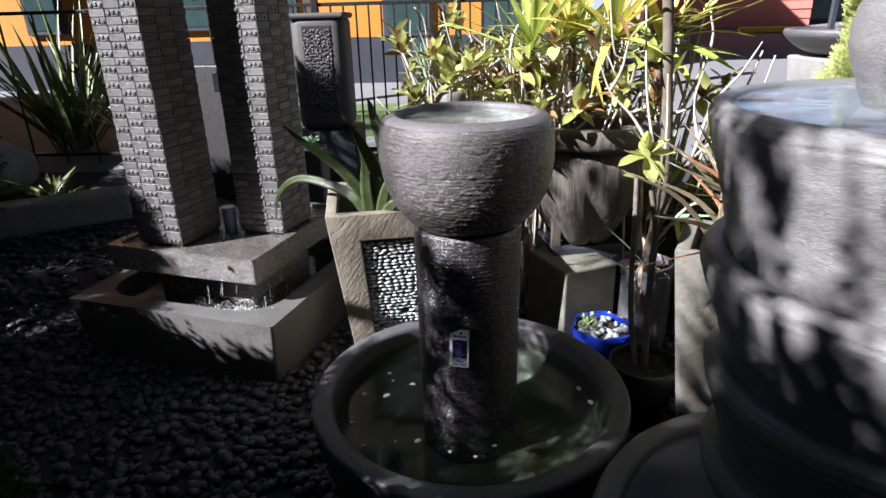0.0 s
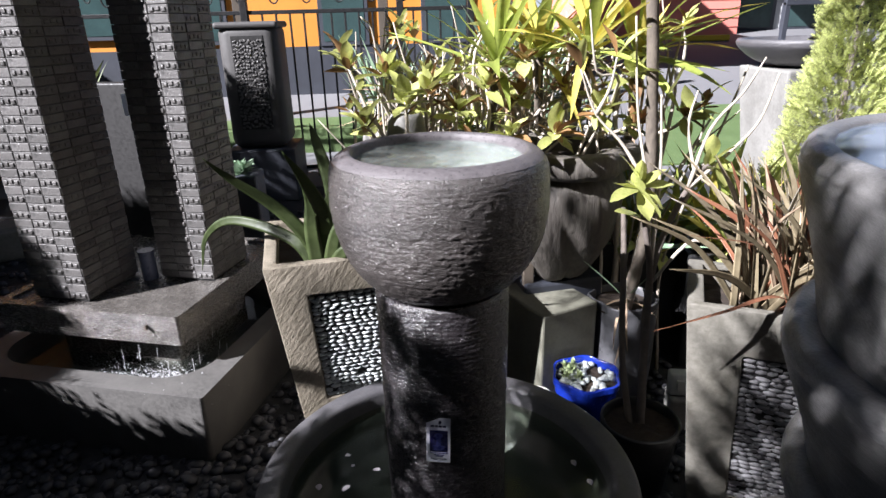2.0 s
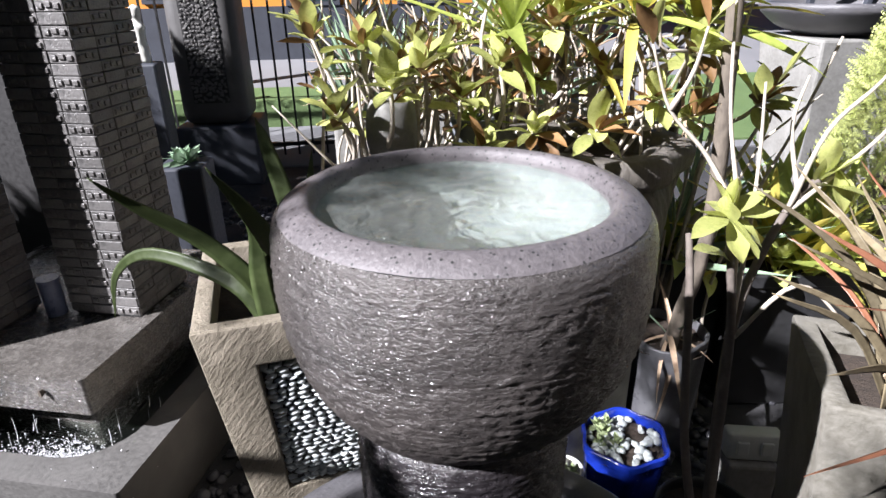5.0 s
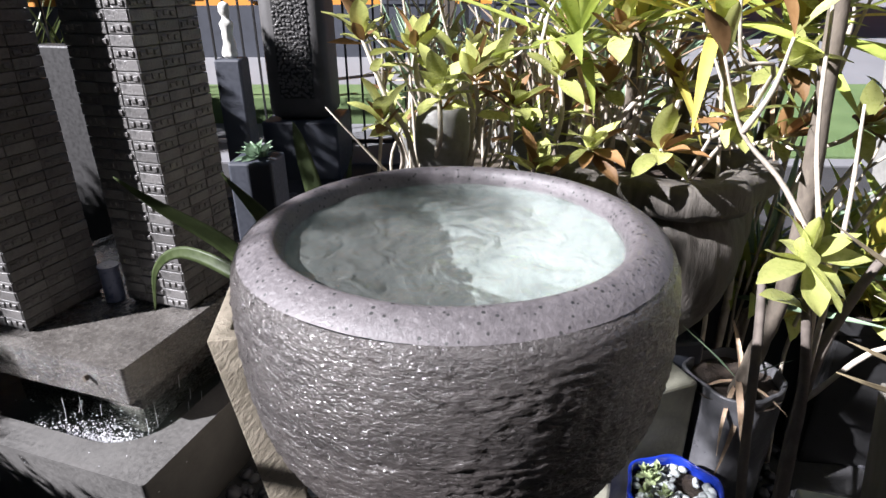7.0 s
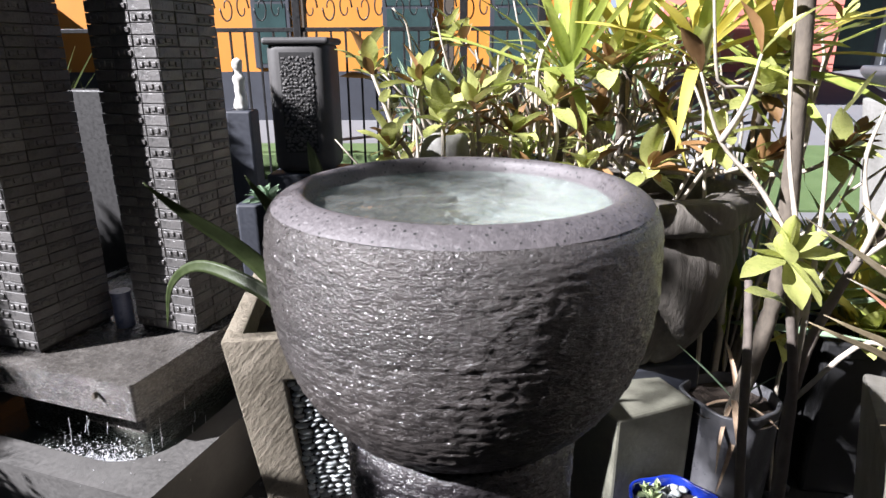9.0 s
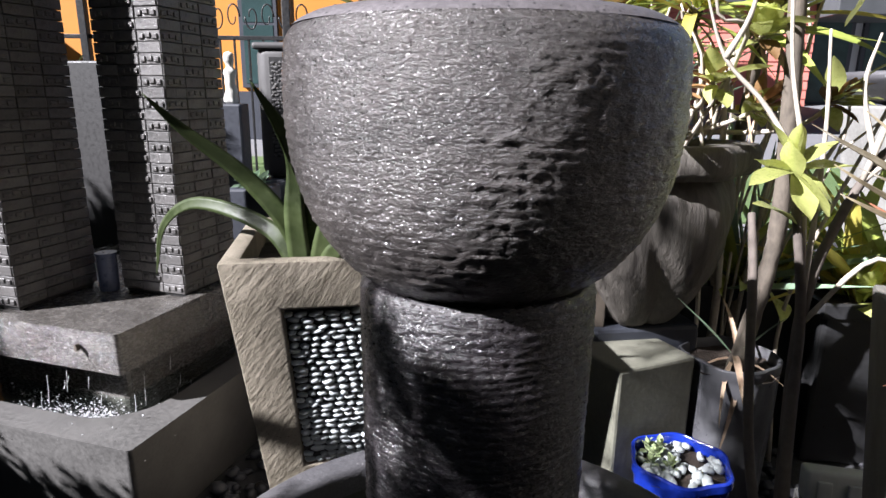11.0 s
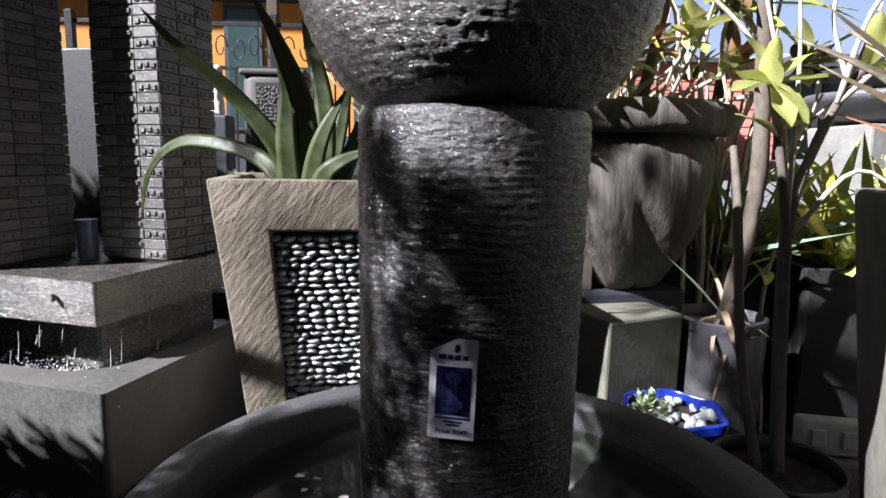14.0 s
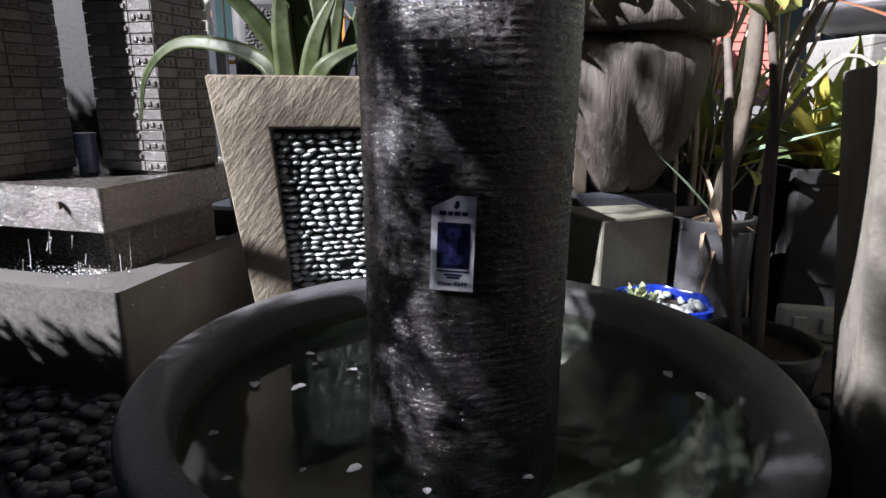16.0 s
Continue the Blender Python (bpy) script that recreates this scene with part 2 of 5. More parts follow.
M["succ"] = mat("pale_succulent", (0.42, 0.48, 0.28), (0.28, 0.34, 0.17), 0.5, 20, obvar=0.3)
# white card with the blue of its skylit shade mixed into the colour
M["card"] = mat("white_card_blue_shade", (0.8, 0.8, 0.88), (0.74, 0.74, 0.82), 0.18, 5, bump=0.0)
M["ink"] = mat("dark_blue_ink", (0.02, 0.02, 0.08), None, 0.3, 20, bump=0)
M["inkmid"] = mat("mid_blue_ink", (0.06, 0.07, 0.25), (0.03, 0.035, 0.12), 0.3, 60, bump=0)
M["plastic"] = mat("pale_grey_plastic", (0.5, 0.52, 0.5), (0.4, 0.42, 0.4), 0.45, 12, bump=0.1)
M["pipe"] = mat("blue_grey_pipe", (0.1, 0.12, 0.2), None, 0.35, 10, bump=0.05)


# ---- mesh helpers ----
def part(name, bm, material, parent=None, label="", smooth=False, angle=None):
    """Links a bmesh (or mesh) as one object under a thing or part."""
    if isinstance(bm, bpy.types.Mesh):
        me = bm
    else:
        me = bpy.data.meshes.new(name)
        bmesh.ops.recalc_face_normals(bm, faces=bm.faces[:])
        bm.to_mesh(me)
        bm.free()
    if material and not me.materials:
        me.materials.append(material)
    if smooth:
        me.polygons.foreach_set("use_smooth", [True] * len(me.polygons))
        if angle:
            me.set_sharp_from_angle(angle=radians(angle))
    ob = new(name, me)
    if parent:
        ob.parent = parent
    if label:
        ob["label"] = label
    return ob


def thing(name, m, label, category, group="", kind=""):
    ob = new(name)
    ob.empty_display_size = 0.05
    ob.matrix_world = m
    return tagged(ob, label, category, group, kind)


def box(x0, x1, y0, y1, z0, z1, bevel=0.0, seg=2, bm=None):
    bm2 = bmesh.new()
    vs = [bm2.verts.new((x, y, z)) for z in (z0, z1) for y in (y0, y1) for x in (x0, x1)]
    for f in ((0, 2, 3, 1), (4, 5, 7, 6), (0, 1, 5, 4), (2, 6, 7, 3), (0, 4, 6, 2), (1, 3, 7, 5)):
        bm2.faces.new([vs[i] for i in f])
    if bevel:
        bmesh.ops.bevel(bm2, geom=bm2.edges[:], offset=bevel, segments=seg, affect="EDGES", profile=0.5)
    if bm is None:
        return bm2
    me = bpy.data.meshes.new("tmp")
    bm2.to_mesh(me)
    bm2.free()
    bm.from_mesh(me)
    bpy.data.meshes.remove(me)
    return bm


def lathe(profile, segs, wobble=None, step=None, closed=False):
    """Turns (radius, height) pairs round z; step resamples the profile; wobble(x, y, z) pushes outward."""
    pts = [Vector((r, z)) for r, z in profile]
    if step:
        fine = []
        for a, b in zip(pts, pts[1:]):
            k = max(1, int((b - a).length / step))
            fine += [a.lerp(b, i / k) for i in range(k)]
        pts = fine + [pts[-1]]
    bm = bmesh.new()
    rows = []
    for r, z in pts:
        row = []
        for i in range(segs):
            a = 2 * math.pi * i / segs
            x, y = math.cos(a), math.sin(a)
            q = r + (wobble(x * r, y * r, z) if wobble and r > 0.01 else 0)
            row.append(bm.verts.new((x * q, y * q, z)))
        rows.append(row)
    for a, b in zip(rows, rows[1:]):
        for i in range(segs):
            j = (i + 1) % segs
            bm.faces.new((a[i], a[j], b[j], b[i]))
    if closed:
        bm.faces.new(rows[0])
        bm.faces.new(rows[-1])
    return bm


def smooth_profile(pts, n=6):
    """A rounded run through (radius, height) pairs."""
    v = [Vector((a, b, 0)) for a, b in pts]
    v = [v[0] * 2 - v[1]] + v + [v[-1] * 2 - v[-2]]
    out = []
    for i in range(1, len(v) - 2):
        p0, p1, p2, p3 = v[i - 1:i + 3]
        for k in range(n):
            t = k / n
            q = 0.5 * (2 * p1 + (p2 - p0) * t + (2 * p0 - 5 * p1 + 4 * p2 - p3) * t * t + (3 * p1 - p0 - 3 * p2 + p3) * t ** 3)
            out.append((max(q.x, 0.001), q.y))
    return out + [(pts[-1][0], pts[-1][1])]


def spline(pts, n=6):
    v = [Vector(p) for p in pts]
    if len(v) == 2:
        return [v[0].lerp(v[1], i / n) for i in range(n + 1)]
    v = [v[0] * 2 - v[1]] + v + [v[-1] * 2 - v[-2]]
    out = []
    for i in range(1, len(v) - 2):
        p0, p1, p2, p3 = v[i - 1:i + 3]
        for k in range(n):
            t = k / n
            out.append(0.5 * (2 * p1 + (p2 - p0) * t + (2 * p0 - 5 * p1 + 4 * p2 - p3) * t * t + (3 * p1 - p0 - 3 * p2 + p3) * t ** 3))
    return out + [v[-2]]


def tube(pts, r0, r1, sides=7, n=5, rough=0.0, bm=None):
    """A tapering stem along points."""
    bm = bm or bmesh.new()
    path = spline(pts, n)
    rings = []
    for i, p in enumerate(path):
        d = (path[min(i + 1, len(path) - 1)] - path[max(i - 1, 0)]).normalized()
        s = d.cross(Vector((0.3, 1, 0.1))).normalized()
        u = s.cross(d)
        r = r0 + (r1 - r0) * i / (len(path) - 1)
        r *= 1 + rough * random.uniform(-1, 1)
        rings.append([bm.verts.new(p + (s * math.cos(a) + u * math.sin(a)) * r) for a in [2 * math.pi * k / sides for k in range(sides)]])
    for a, b in zip(rings, rings[1:]):
        for k in range(sides):
            bm.faces.new((a[k], a[(k + 1) % sides], b[(k + 1) % sides], b[k]))
    bm.faces.new(rings[0])
    bm.faces.new(rings[-1])
    return bm


def blade(pts, width, thick, up=(0, 0, 1), n=6, shape="taper", bm=None, cup=0.55):
    """A strap leaf along points: channelled, with body, tapering to a tip."""
    bm = bm or bmesh.new()
    path = spline(pts, n)
    rings = []
    for i, p in enumerate(path):
        f = i / (len(path) - 1)
        d = (path[min(i + 1, len(path) - 1)] - path[max(i - 1, 0)]).normalized()
        s = d.cross(Vector(up))
        s = s.normalized() if s.length > 1e-4 else Vector((1, 0, 0))
        u = s.cross(d)
        w = width * ((1 - f ** 2.2) if shape == "taper" else math.sin(math.pi * min(1, 0.12 + 0.88 * f)) ** 0.7) * 0.5 + 0.0006
        h = thick * (1 - 0.75 * f)
        rings.append([bm.verts.new(p + s * (w * a) + u * (h * b)) for a, b in ((-1, cup), (-0.5, 0.0), (0, -0.27 * cup), (0.5, 0.0), (1, cup), (0.5, -0.75), (0, -1.0), (-0.5, -0.75))])
    for a, b in zip(rings, rings[1:]):
        for k in range(8):
            bm.faces.new((a[k], a[(k + 1) % 8], b[(k + 1) % 8], b[k]))
    bm.faces.new(rings[0])
    bm.faces.new(rings[-1])
    return bm


def leaf_mesh(name, length, width, droop, fold, material, rows=7, point=1.0):
    """A leaf along +Y with a midrib fold and droop; base at the origin."""
    bm = bmesh.new()
    grid = []
    for i in range(rows + 1):
        f = i / rows
        w = width * 0.5 * max(0.02, math.sin(math.pi * f ** point) ** 0.75)
        y = length * f
        z = -droop * length * f * f
        wav = 0.05 * width * math.sin(9 * f)
        grid.append([bm.verts.new((x * w, y, z + abs(x) * w * fold + wav * x)) for x in (-1, -0.5, 0, 0.5, 1)])
    for a, b in zip(grid, grid[1:]):
        for k in range(4):
            bm.faces.new((a[k], a[k + 1], b[k + 1], b[k]))
    me = bpy.data.meshes.new(name)
    bm.to_mesh(me)
    bm.free()
    me.materials.append(material)
    me.polygons.foreach_set("use_smooth", [True] * len(me.polygons))
    return me


def aim(p, d, spin=0.0, s=1.0):
    """A pose at p whose +Y runs along d."""
    d = Vector(d).normalized()
    return Matrix.Translation(p) @ d.to_track_quat("Y", "Z").to_matrix().to_4x4() @ Matrix.Rotation(spin, 4, "Y") @ Matrix.Scale(s, 4)


def piece(name, me, parent, m):
    ob = new(name, me)
    ob.parent = parent
    ob.matrix_local = m
    return ob


def rosette(parent, centre, axis, meshes, n, spread=(15, 80), size=(0.7, 1.1), seed=0, name="leaf"):
    """Leaves round a shoot's end, steep in the middle and flat outside."""
    rnd = random.Random(seed)
    axis = Vector(axis).normalized()
    q = axis.to_track_quat("Z", "Y")
    for i in range(n):
        a = i * 2.39996 + rnd.uniform(-0.3, 0.3)
        el = radians(spread[0] + (spread[1] - spread[0]) * (i + rnd.random()) / n)
        d = q @ Vector((math.cos(a) * math.sin(el), math.sin(a) * math.sin(el), math.cos(el)))
        piece(name, rnd.choice(meshes), parent, aim(Vector(centre) - axis * 0.03 * i / n, d, rnd.uniform(-0.4, 0.4), rnd.uniform(*size)))


def fr(v):
    """Ridged unevenness of hand-worked stone: long flat ripples."""
    a = noise.noise(Vector((v[0] * 7, v[1] * 7, v[2] * 105)))
    b = noise.noise(Vector((v[0] * 60 + 3, v[1] * 60, v[2] * 190)))
    c = noise.noise(Vector((v[0] * 160, v[1] * 160 + 5, v[2] * 200)))
    w = math.sin(v[2] * 640 + 5.0 * noise.noise(Vector((v[0] * 9, v[1] * 9, v[2] * 22))))
    return 0.36 * w * (0.55 + 0.6 * b) + 0.13 * a + 0.34 * b + 0.5 * c


# ---- far sky low over the yard ----
sky_mat = bpy.data.materials.new("pale_far_sky")
sky_mat.use_nodes = True
sn, sl = sky_mat.node_tree.nodes, sky_mat.node_tree.links.new
sn.remove(sn["Principled BSDF"])
s_co, s_sep, s_rng, s_mix, s_em = sn.new("ShaderNodeTexCoord"), sn.new("ShaderNodeSeparateXYZ"), sn.new("ShaderNodeMapRange"), sn.new("ShaderNodeMix"), sn.new("ShaderNodeEmission")
s_mix.data_type = "RGBA"
sl(s_co.outputs["Object"], s_sep.inputs[0])
sl(s_sep.outputs["Z"], s_rng.inputs["Value"])
s_rng.inputs["From Max"].default_value = 150.0
sl(s_rng.outputs["Result"], s_mix.inputs["Factor"])
s_mix.inputs["A"].default_value, s_mix.inputs["B"].default_value = (0.86, 0.94, 1.0, 1), (0.34, 0.56, 1.0, 1)
sl(s_mix.outputs["Result"], s_em.inputs["Color"])
s_em.inputs["Strength"].default_value = 0.24
sl(s_em.outputs[0], sn["Material Output"].inputs["Surface"])
bm = bmesh.new()
arc = [(400 * math.sin(radians(a)), 400 * math.cos(radians(a))) for a in range(-70, 71, 5)]
rows = [[bm.verts.new((x, y, z)) for x, y in arc] for z in (-2, 60, 190)]
for a, b in zip(rows, rows[1:]):
    for i in range(len(arc) - 1):
        bm.faces.new((a[i], a[i + 1], b[i + 1], b[i]))
tagged(part("backdrop", bm, sky_mat), "pale blue sky low over the far roofs", "sky", kind="structure")

# ---- ground ----
def rise(x, y):
    """The yard climbs gently behind the fence."""
    return max(0.0, y - 5.0) * 0.092 if y < 18 else 13 * 0.092


bm = bmesh.new()
xs = [-600, -60, -20, -8, -5, -3, -1, 1, 3, 5, 8, 14, 20, 60, 600]
ys = [-600, -60, -12, -3, 0, 2, 4, 5, 6, 8, 11, 14, 18, 30, 80, 700]
grid = [[bm.verts.new((x, y, rise(x, y))) for x in xs] for y in ys]
for a, b in zip(grid, grid[1:]):
    for i in range(len(xs) - 1):
        bm.faces.new((a[i], a[i + 1], b[i + 1], b[i]))
tagged(part("ground", bm, M["ground"]), "dark packed grit ground of a garden yard", "ground", kind="structure")


def sheet(name, pts, lift, material, label, cat):
    """A thin surface laid over the ground, with an edge of its own."""
    bm = bmesh.new()
    top = [bm.verts.new((x, y, rise(x, y) + lift)) for x, y in pts]
    low = [bm.verts.new((x, y, rise(x, y) - 0.03)) for x, y in pts]
    bm.faces.new(top)
    for i in range(len(pts)):
        j = (i + 1) % len(pts)
        bm.faces.new((top[i], top[j], low[j], low[i]))
    return tagged(part(name, bm, material), label, cat, kind="structure")


sheet("road", [(-9, 5.6), (30, 5.6), (30, 17.9), (-9, 17.9)], 0.012, M["asphalt"], "sunlit grey asphalt yard beyond the plants", "road")
sheet("lawn", [(2.3, 5.75), (4.3, 5.75), (5.0, 8.0), (3.3, 8.0)], 0.03, M["grass"], "bright green strip of lawn beside the asphalt", "lawn")
sheet("lawn", [(-2.6, 6.6), (0.4, 6.6), (0.4, 7.1), (-2.6, 7.1)], 0.25, M["grass"], "strip of green lawn behind the iron fence", "lawn")


def gravel(name, n, area, size, seed, skip):
    """Loose rounded stones as one mesh."""
    rnd = np.random.RandomState(seed)
    bm = bmesh.new()
    bmesh.ops.create_icosphere(bm, subdivisions=1, radius=1)
    base = np.array([v.co[:] for v in bm.verts])
    fc = np.array([[v.index for v in f.verts] for f in bm.faces])
    bm.free()
    vs, fs, k = [], [], 0
    for _ in range(n):
        x, y = rnd.uniform(area[0], area[1]), rnd.uniform(area[2], area[3])
        if skip(x, y):
            continue
        s = rnd.uniform(*size) * np.array([1, rnd.uniform(0.65, 1), rnd.uniform(0.4, 0.7)])
        a = rnd.uniform(0, 6.28)
        tl = rnd.uniform(-0.4, 0.4)
        p = base * (1 + rnd.uniform(-0.16, 0.16, (len(base), 1))) * s
        p = p @ np.array([[1, 0, 0], [0, math.cos(tl), -math.sin(tl)], [0, math.sin(tl), math.cos(tl)]])
        p = p @ np.array([[math.cos(a), -math.sin(a), 0], [math.sin(a), math.cos(a), 0], [0, 0, 1]])
        vs.append(p + np.array([x, y, s[2] * rnd.uniform(0.2, 1.1)]))
        fs.append(fc + k)
        k += len(base)
    me = bpy.data.meshes.new(name)
    me.from_pydata(np.concatenate(vs).tolist(), [], np.concatenate(fs).tolist())
    return part(name, me, M["gravel"], smooth=True)


U, V = Vector((0.963, -0.269, 0)), Vector((0.269, 0.963, 0))      # the pillar fountain's own axes
TROUGH = Vector((-0.697, 2.055, 0))


def under(x, y):
    p = Vector((x, y, 0)) - TROUGH
    a, b = p.dot(U), p.dot(V)
    return (-1.0 < a < -0.02 and 0.02 < b < 0.98) or (x - 0.06) ** 2 + (y - 1.605) ** 2 < 0.34 ** 2 or (x - 0.755) ** 2 + (y - 0.885) ** 2 < 0.38 ** 2


tagged(gravel("gravel", 6800, (-2.4, 1.0, 0.55, 2.5), (0.012, 0.031), 3, under), "loose dark river pebbles covering the ground", "gravel", kind="stuff")
tagged(gravel("gravel", 2600, (-3.2, 1.4, 2.5, 5.0), (0.02, 0.036), 4, under), "loose dark river pebbles behind the fountains", "gravel", kind="stuff")

# ---- round pedestal fountain ----
CX, CY = 0.060, 1.592
fountain = thing("pedestal_fountain", pose(CX, CY, 0), "dark ribbed stone pedestal fountain with round bowl and basin", "fountain")
prof = smooth_profile([(0.30, 0.0), (0.36, 0.02), (0.43, 0.12), (0.462, 0.24), (0.471, 0.3), (0.474, 0.325)], 5) + [(0.470, 0.334), (0.462, 0.338), (0.425, 0.338), (0.416, 0.334), (0.411, 0.325)] + smooth_profile([(0.408, 0.29), (0.39, 0.2), (0.34, 0.11), (0.25, 0.085), (0.01, 0.08)], 4)
part("basin", lathe(prof, 128, lambda x, y, z: 0.0016 * noise.noise(Vector((x * 9, y * 9, z * 14)))), M["basin"], fountain, "wide grey cast stone basin", smooth=True)
prof = [(0.141, 0.0850), (0.143, 0.4000), (0.1455, 0.7000), (0.147, 0.8320), (0.146, 0.8540), (0.141, 0.8640), (0.128, 0.8660), (0.02, 0.8660)]
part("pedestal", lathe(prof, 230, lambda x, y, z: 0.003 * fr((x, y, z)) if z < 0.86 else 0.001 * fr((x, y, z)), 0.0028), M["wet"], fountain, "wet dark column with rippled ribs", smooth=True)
body = smooth_profile([(0.114, 0.8540), (0.134, 0.8660), (0.166, 0.8910), (0.198, 0.9360), (0.217, 0.9860), (0.2252, 1.0380), (0.2268, 1.0780), (0.2262, 1.1080), (0.224, 1.1280), (0.2202, 1.1390), (0.2145, 1.1460)], 8)


def pitted(x, y, z):
    """Rough bowl skin: ribs, coarse lumps and broken pits."""
    v = Vector((x, y, z))
    return (0.0025 * fr((x, y, z)) + 0.001 * noise.noise(v * 75) + 0.0014 * noise.noise(v * 140)) * min(1, (1.149 - z) * 24) + 0.003 * noise.noise(Vector((x * 7, y * 7, z * 9)))


bowl = part("bowl", lathe(body, 260, pitted, 0.0028), M["bowlstone"], fountain, "round rough bowl with horizontal ribs", smooth=True)
rim = smooth_profile([(0.2145, 1.1460), (0.2098, 1.1500), (0.2035, 1.1540), (0.192, 1.1590), (0.183, 1.1600), (0.1765, 1.1560), (0.1728, 1.1480), (0.1712, 1.1380)], 3)
part("rim", lathe(rim, 160, lambda x, y, z: 0.0018 * noise.noise(Vector((x * 12, y * 12, z * 9))) + 0.0008 * noise.noise(Vector((x * 90, y * 90, z * 90))), 0.004), M["rim"], bowl, "pale purple-grey speckled rim", smooth=True)
lining = [(0.1712, 1.1380)] + smooth_profile([(0.168, 1.1180), (0.158, 1.0780), (0.135, 1.0380), (0.09, 1.0180), (0.01, 1.0130)], 4)
part("lining", lathe(lining, 120, lambda x, y, z: 0.003 * noise.noise(Vector((x * 30, y * 30, z * 30))), 0.006), M["pale_in"], bowl, "pale lime-scaled inside", smooth=True)


def disc(r, z, rings, segs, wave, freq):
    """A water surface with real low waves."""
    bm = bmesh.new()
    c = bm.verts.new((0, 0, z))
    rows = []
    for i in range(1, rings + 1):
        q = r * i / rings
        row = []
        for k in range(segs):
            a = 2 * math.pi * k / segs
            x, y = q * math.cos(a), q * math.sin(a)
            row.append(bm.verts.new((x, y, z + wave * noise.noise(Vector((x * freq, y * freq, 3))))))
        rows.append(row)
    for k in range(segs):
        bm.faces.new((c, rows[0][k], rows[0][(k + 1) % segs]))
    for a, b in zip(rows, rows[1:]):
        for k in range(segs):
            bm.faces.new((a[k], b[k], b[(k + 1) % segs], a[(k + 1) % segs]))
    return bm


w = part("water", disc(0.1722, 1.1425, 34, 110, 0.0034, 30), M["bowlwater"], smooth=True)
w.location = (CX, CY, 0)
tagged(w, "pale green bubbling water brimming in the stone bowl", "water", kind="structure")
w.visible_shadow = False
w = part("water", disc(0.406, 0.27, 30, 96, 0.0012, 12), M["darkwater"], smooth=True)
w.location = (CX, CY, 0)
tagged(w, "still dark water in the wide stone basin", "water", kind="structure")
w.visible_shadow = False
algae = part("basin_lining", lathe([(0.4065, 0.285), (0.389, 0.2), (0.339, 0.115), (0.25, 0.092), (0.147, 0.09)], 72, None, 0.02), M["basin_in"], fountain, "algae-stained basin lining", smooth=True)

# floating petals on the basin's water
pm = leaf_mesh("petal", 0.024, 0.017, 0.12, 0.25, mat("pale_petal", (0.5, 0.47, 0.5), None, 0.5, 30), rows=4)
rnd = random.Random(5)
for i in range(16):
    a, r = rnd.uniform(2.6, 6.6), rnd.uniform(0.19, 0.38)
    o = new("petal", pm)
    o.matrix_world = pose(CX + r * math.cos(a), CY + r * math.sin(a), 0.2735, rnd.uniform(-4, 4), rnd.uniform(-6, 6), rnd.uniform(0, 360)) @ Matrix.Scale(rnd.uniform(0.5, 1.1), 4)
    tagged(o, "small pale fallen petal floating on dark water", "petal", "petals on the basin")

# price tag on the column
dirv = Vector((-0.0255, -0.15, 0)).normalized()
yaw = math.degrees(math.atan2(dirv.x, -dirv.y))
tag = thing("price_tag", pose(CX, CY, 0) @ Matrix.Translation(dirv * 0.1525 + Vector((0, 0, 0.556))) @ pose(0, 0, 0, 0, 1.5, yaw), "white laminated price tag with a dark photo on the column", "price tag")


def flat(pts, depth, bm=None):
    """A thin plate in the xz plane, its face towards -y at y = -depth."""
    bm = bm or bmesh.new()
    a = [bm.verts.new((x, -depth, z)) for x, z in pts]
    b = [bm.verts.new((x, -depth + 0.0006, z)) for x, z in pts]
    bm.faces.new(a)
    bm.faces.new(b[::-1])
    for i in range(len(pts)):
        j = (i + 1) % len(pts)
        bm.faces.new((a[i], b[i], b[j], a[j]))
    return bm


def rect(x0, x1, z0, z1):
    return [(x0, z0), (x1, z0), (x1, z1), (x0, z1)]


part("card", flat([(-0.0262, -0.059), (0.0262, -0.059), (0.0262, 0.057), (0.003, 0.057), (-0.0262, 0.042)], 0.0), M["card"], tag)
part("photo", flat(rect(-0.0185, 0.0205, -0.031, 0.025), 0.0008), M["ink"], tag, "dark blue photo")
part("photo_shape", flat([(-0.013 + 0.0, -0.014), (-0.01, -0.026), (0.012, -0.026), (0.015, -0.014)], 0.0016), M["inkmid"], tag, "fountain basin in the photo")
part("photo_shape", flat(rect(-0.004, 0.006, -0.014, 0.006), 0.0016), M["inkmid"], tag)
part("photo_shape", flat([(0.001 + 0.009 * math.cos(a), 0.012 + 0.007 * math.sin(a)) for a in [k * math.pi / 6 for k in range(12)]], 0.0018), M["inkmid"], tag)
part("logo", flat([(0.0, 0.043), (0.004, 0.041), (0.007, 0.045), (0.006, 0.051), (0.002, 0.0505)], 0.0008), M["ink"], tag, "small dark logo shape")
for x0, x1 in ((-0.0165, -0.0085), (-0.0065, -0.001), (0.001, 0.008), (0.010, 0.0165)):
    part("logo_bar", flat(rect(x0, x1, 0.0335, 0.0385), 0.0008), M["ink"], tag)
for z0, x0, x1 in ((-0.0355, -0.018, 0.021), (-0.0400, -0.009, 0.0125), (-0.0435, -0.006, 0.01)):
    part("print_bar", flat(rect(x0, x1, z0, z0 + 0.0022), 0.0008), M["inkmid"], tag)
cu = bpy.data.curves.new("price_text", "FONT")
cu.body, cu.size, cu.align_x, cu.extrude, cu.offset = "Price: $649", 0.0078, "CENTER", 0.0001, 0.00012
cu.materials.append(M["ink"])
tx = new("price_text", cu)
tx.parent, tx.matrix_local = tag, pose(0.001, -0.0009, -0.0525, 90, 0, 0)

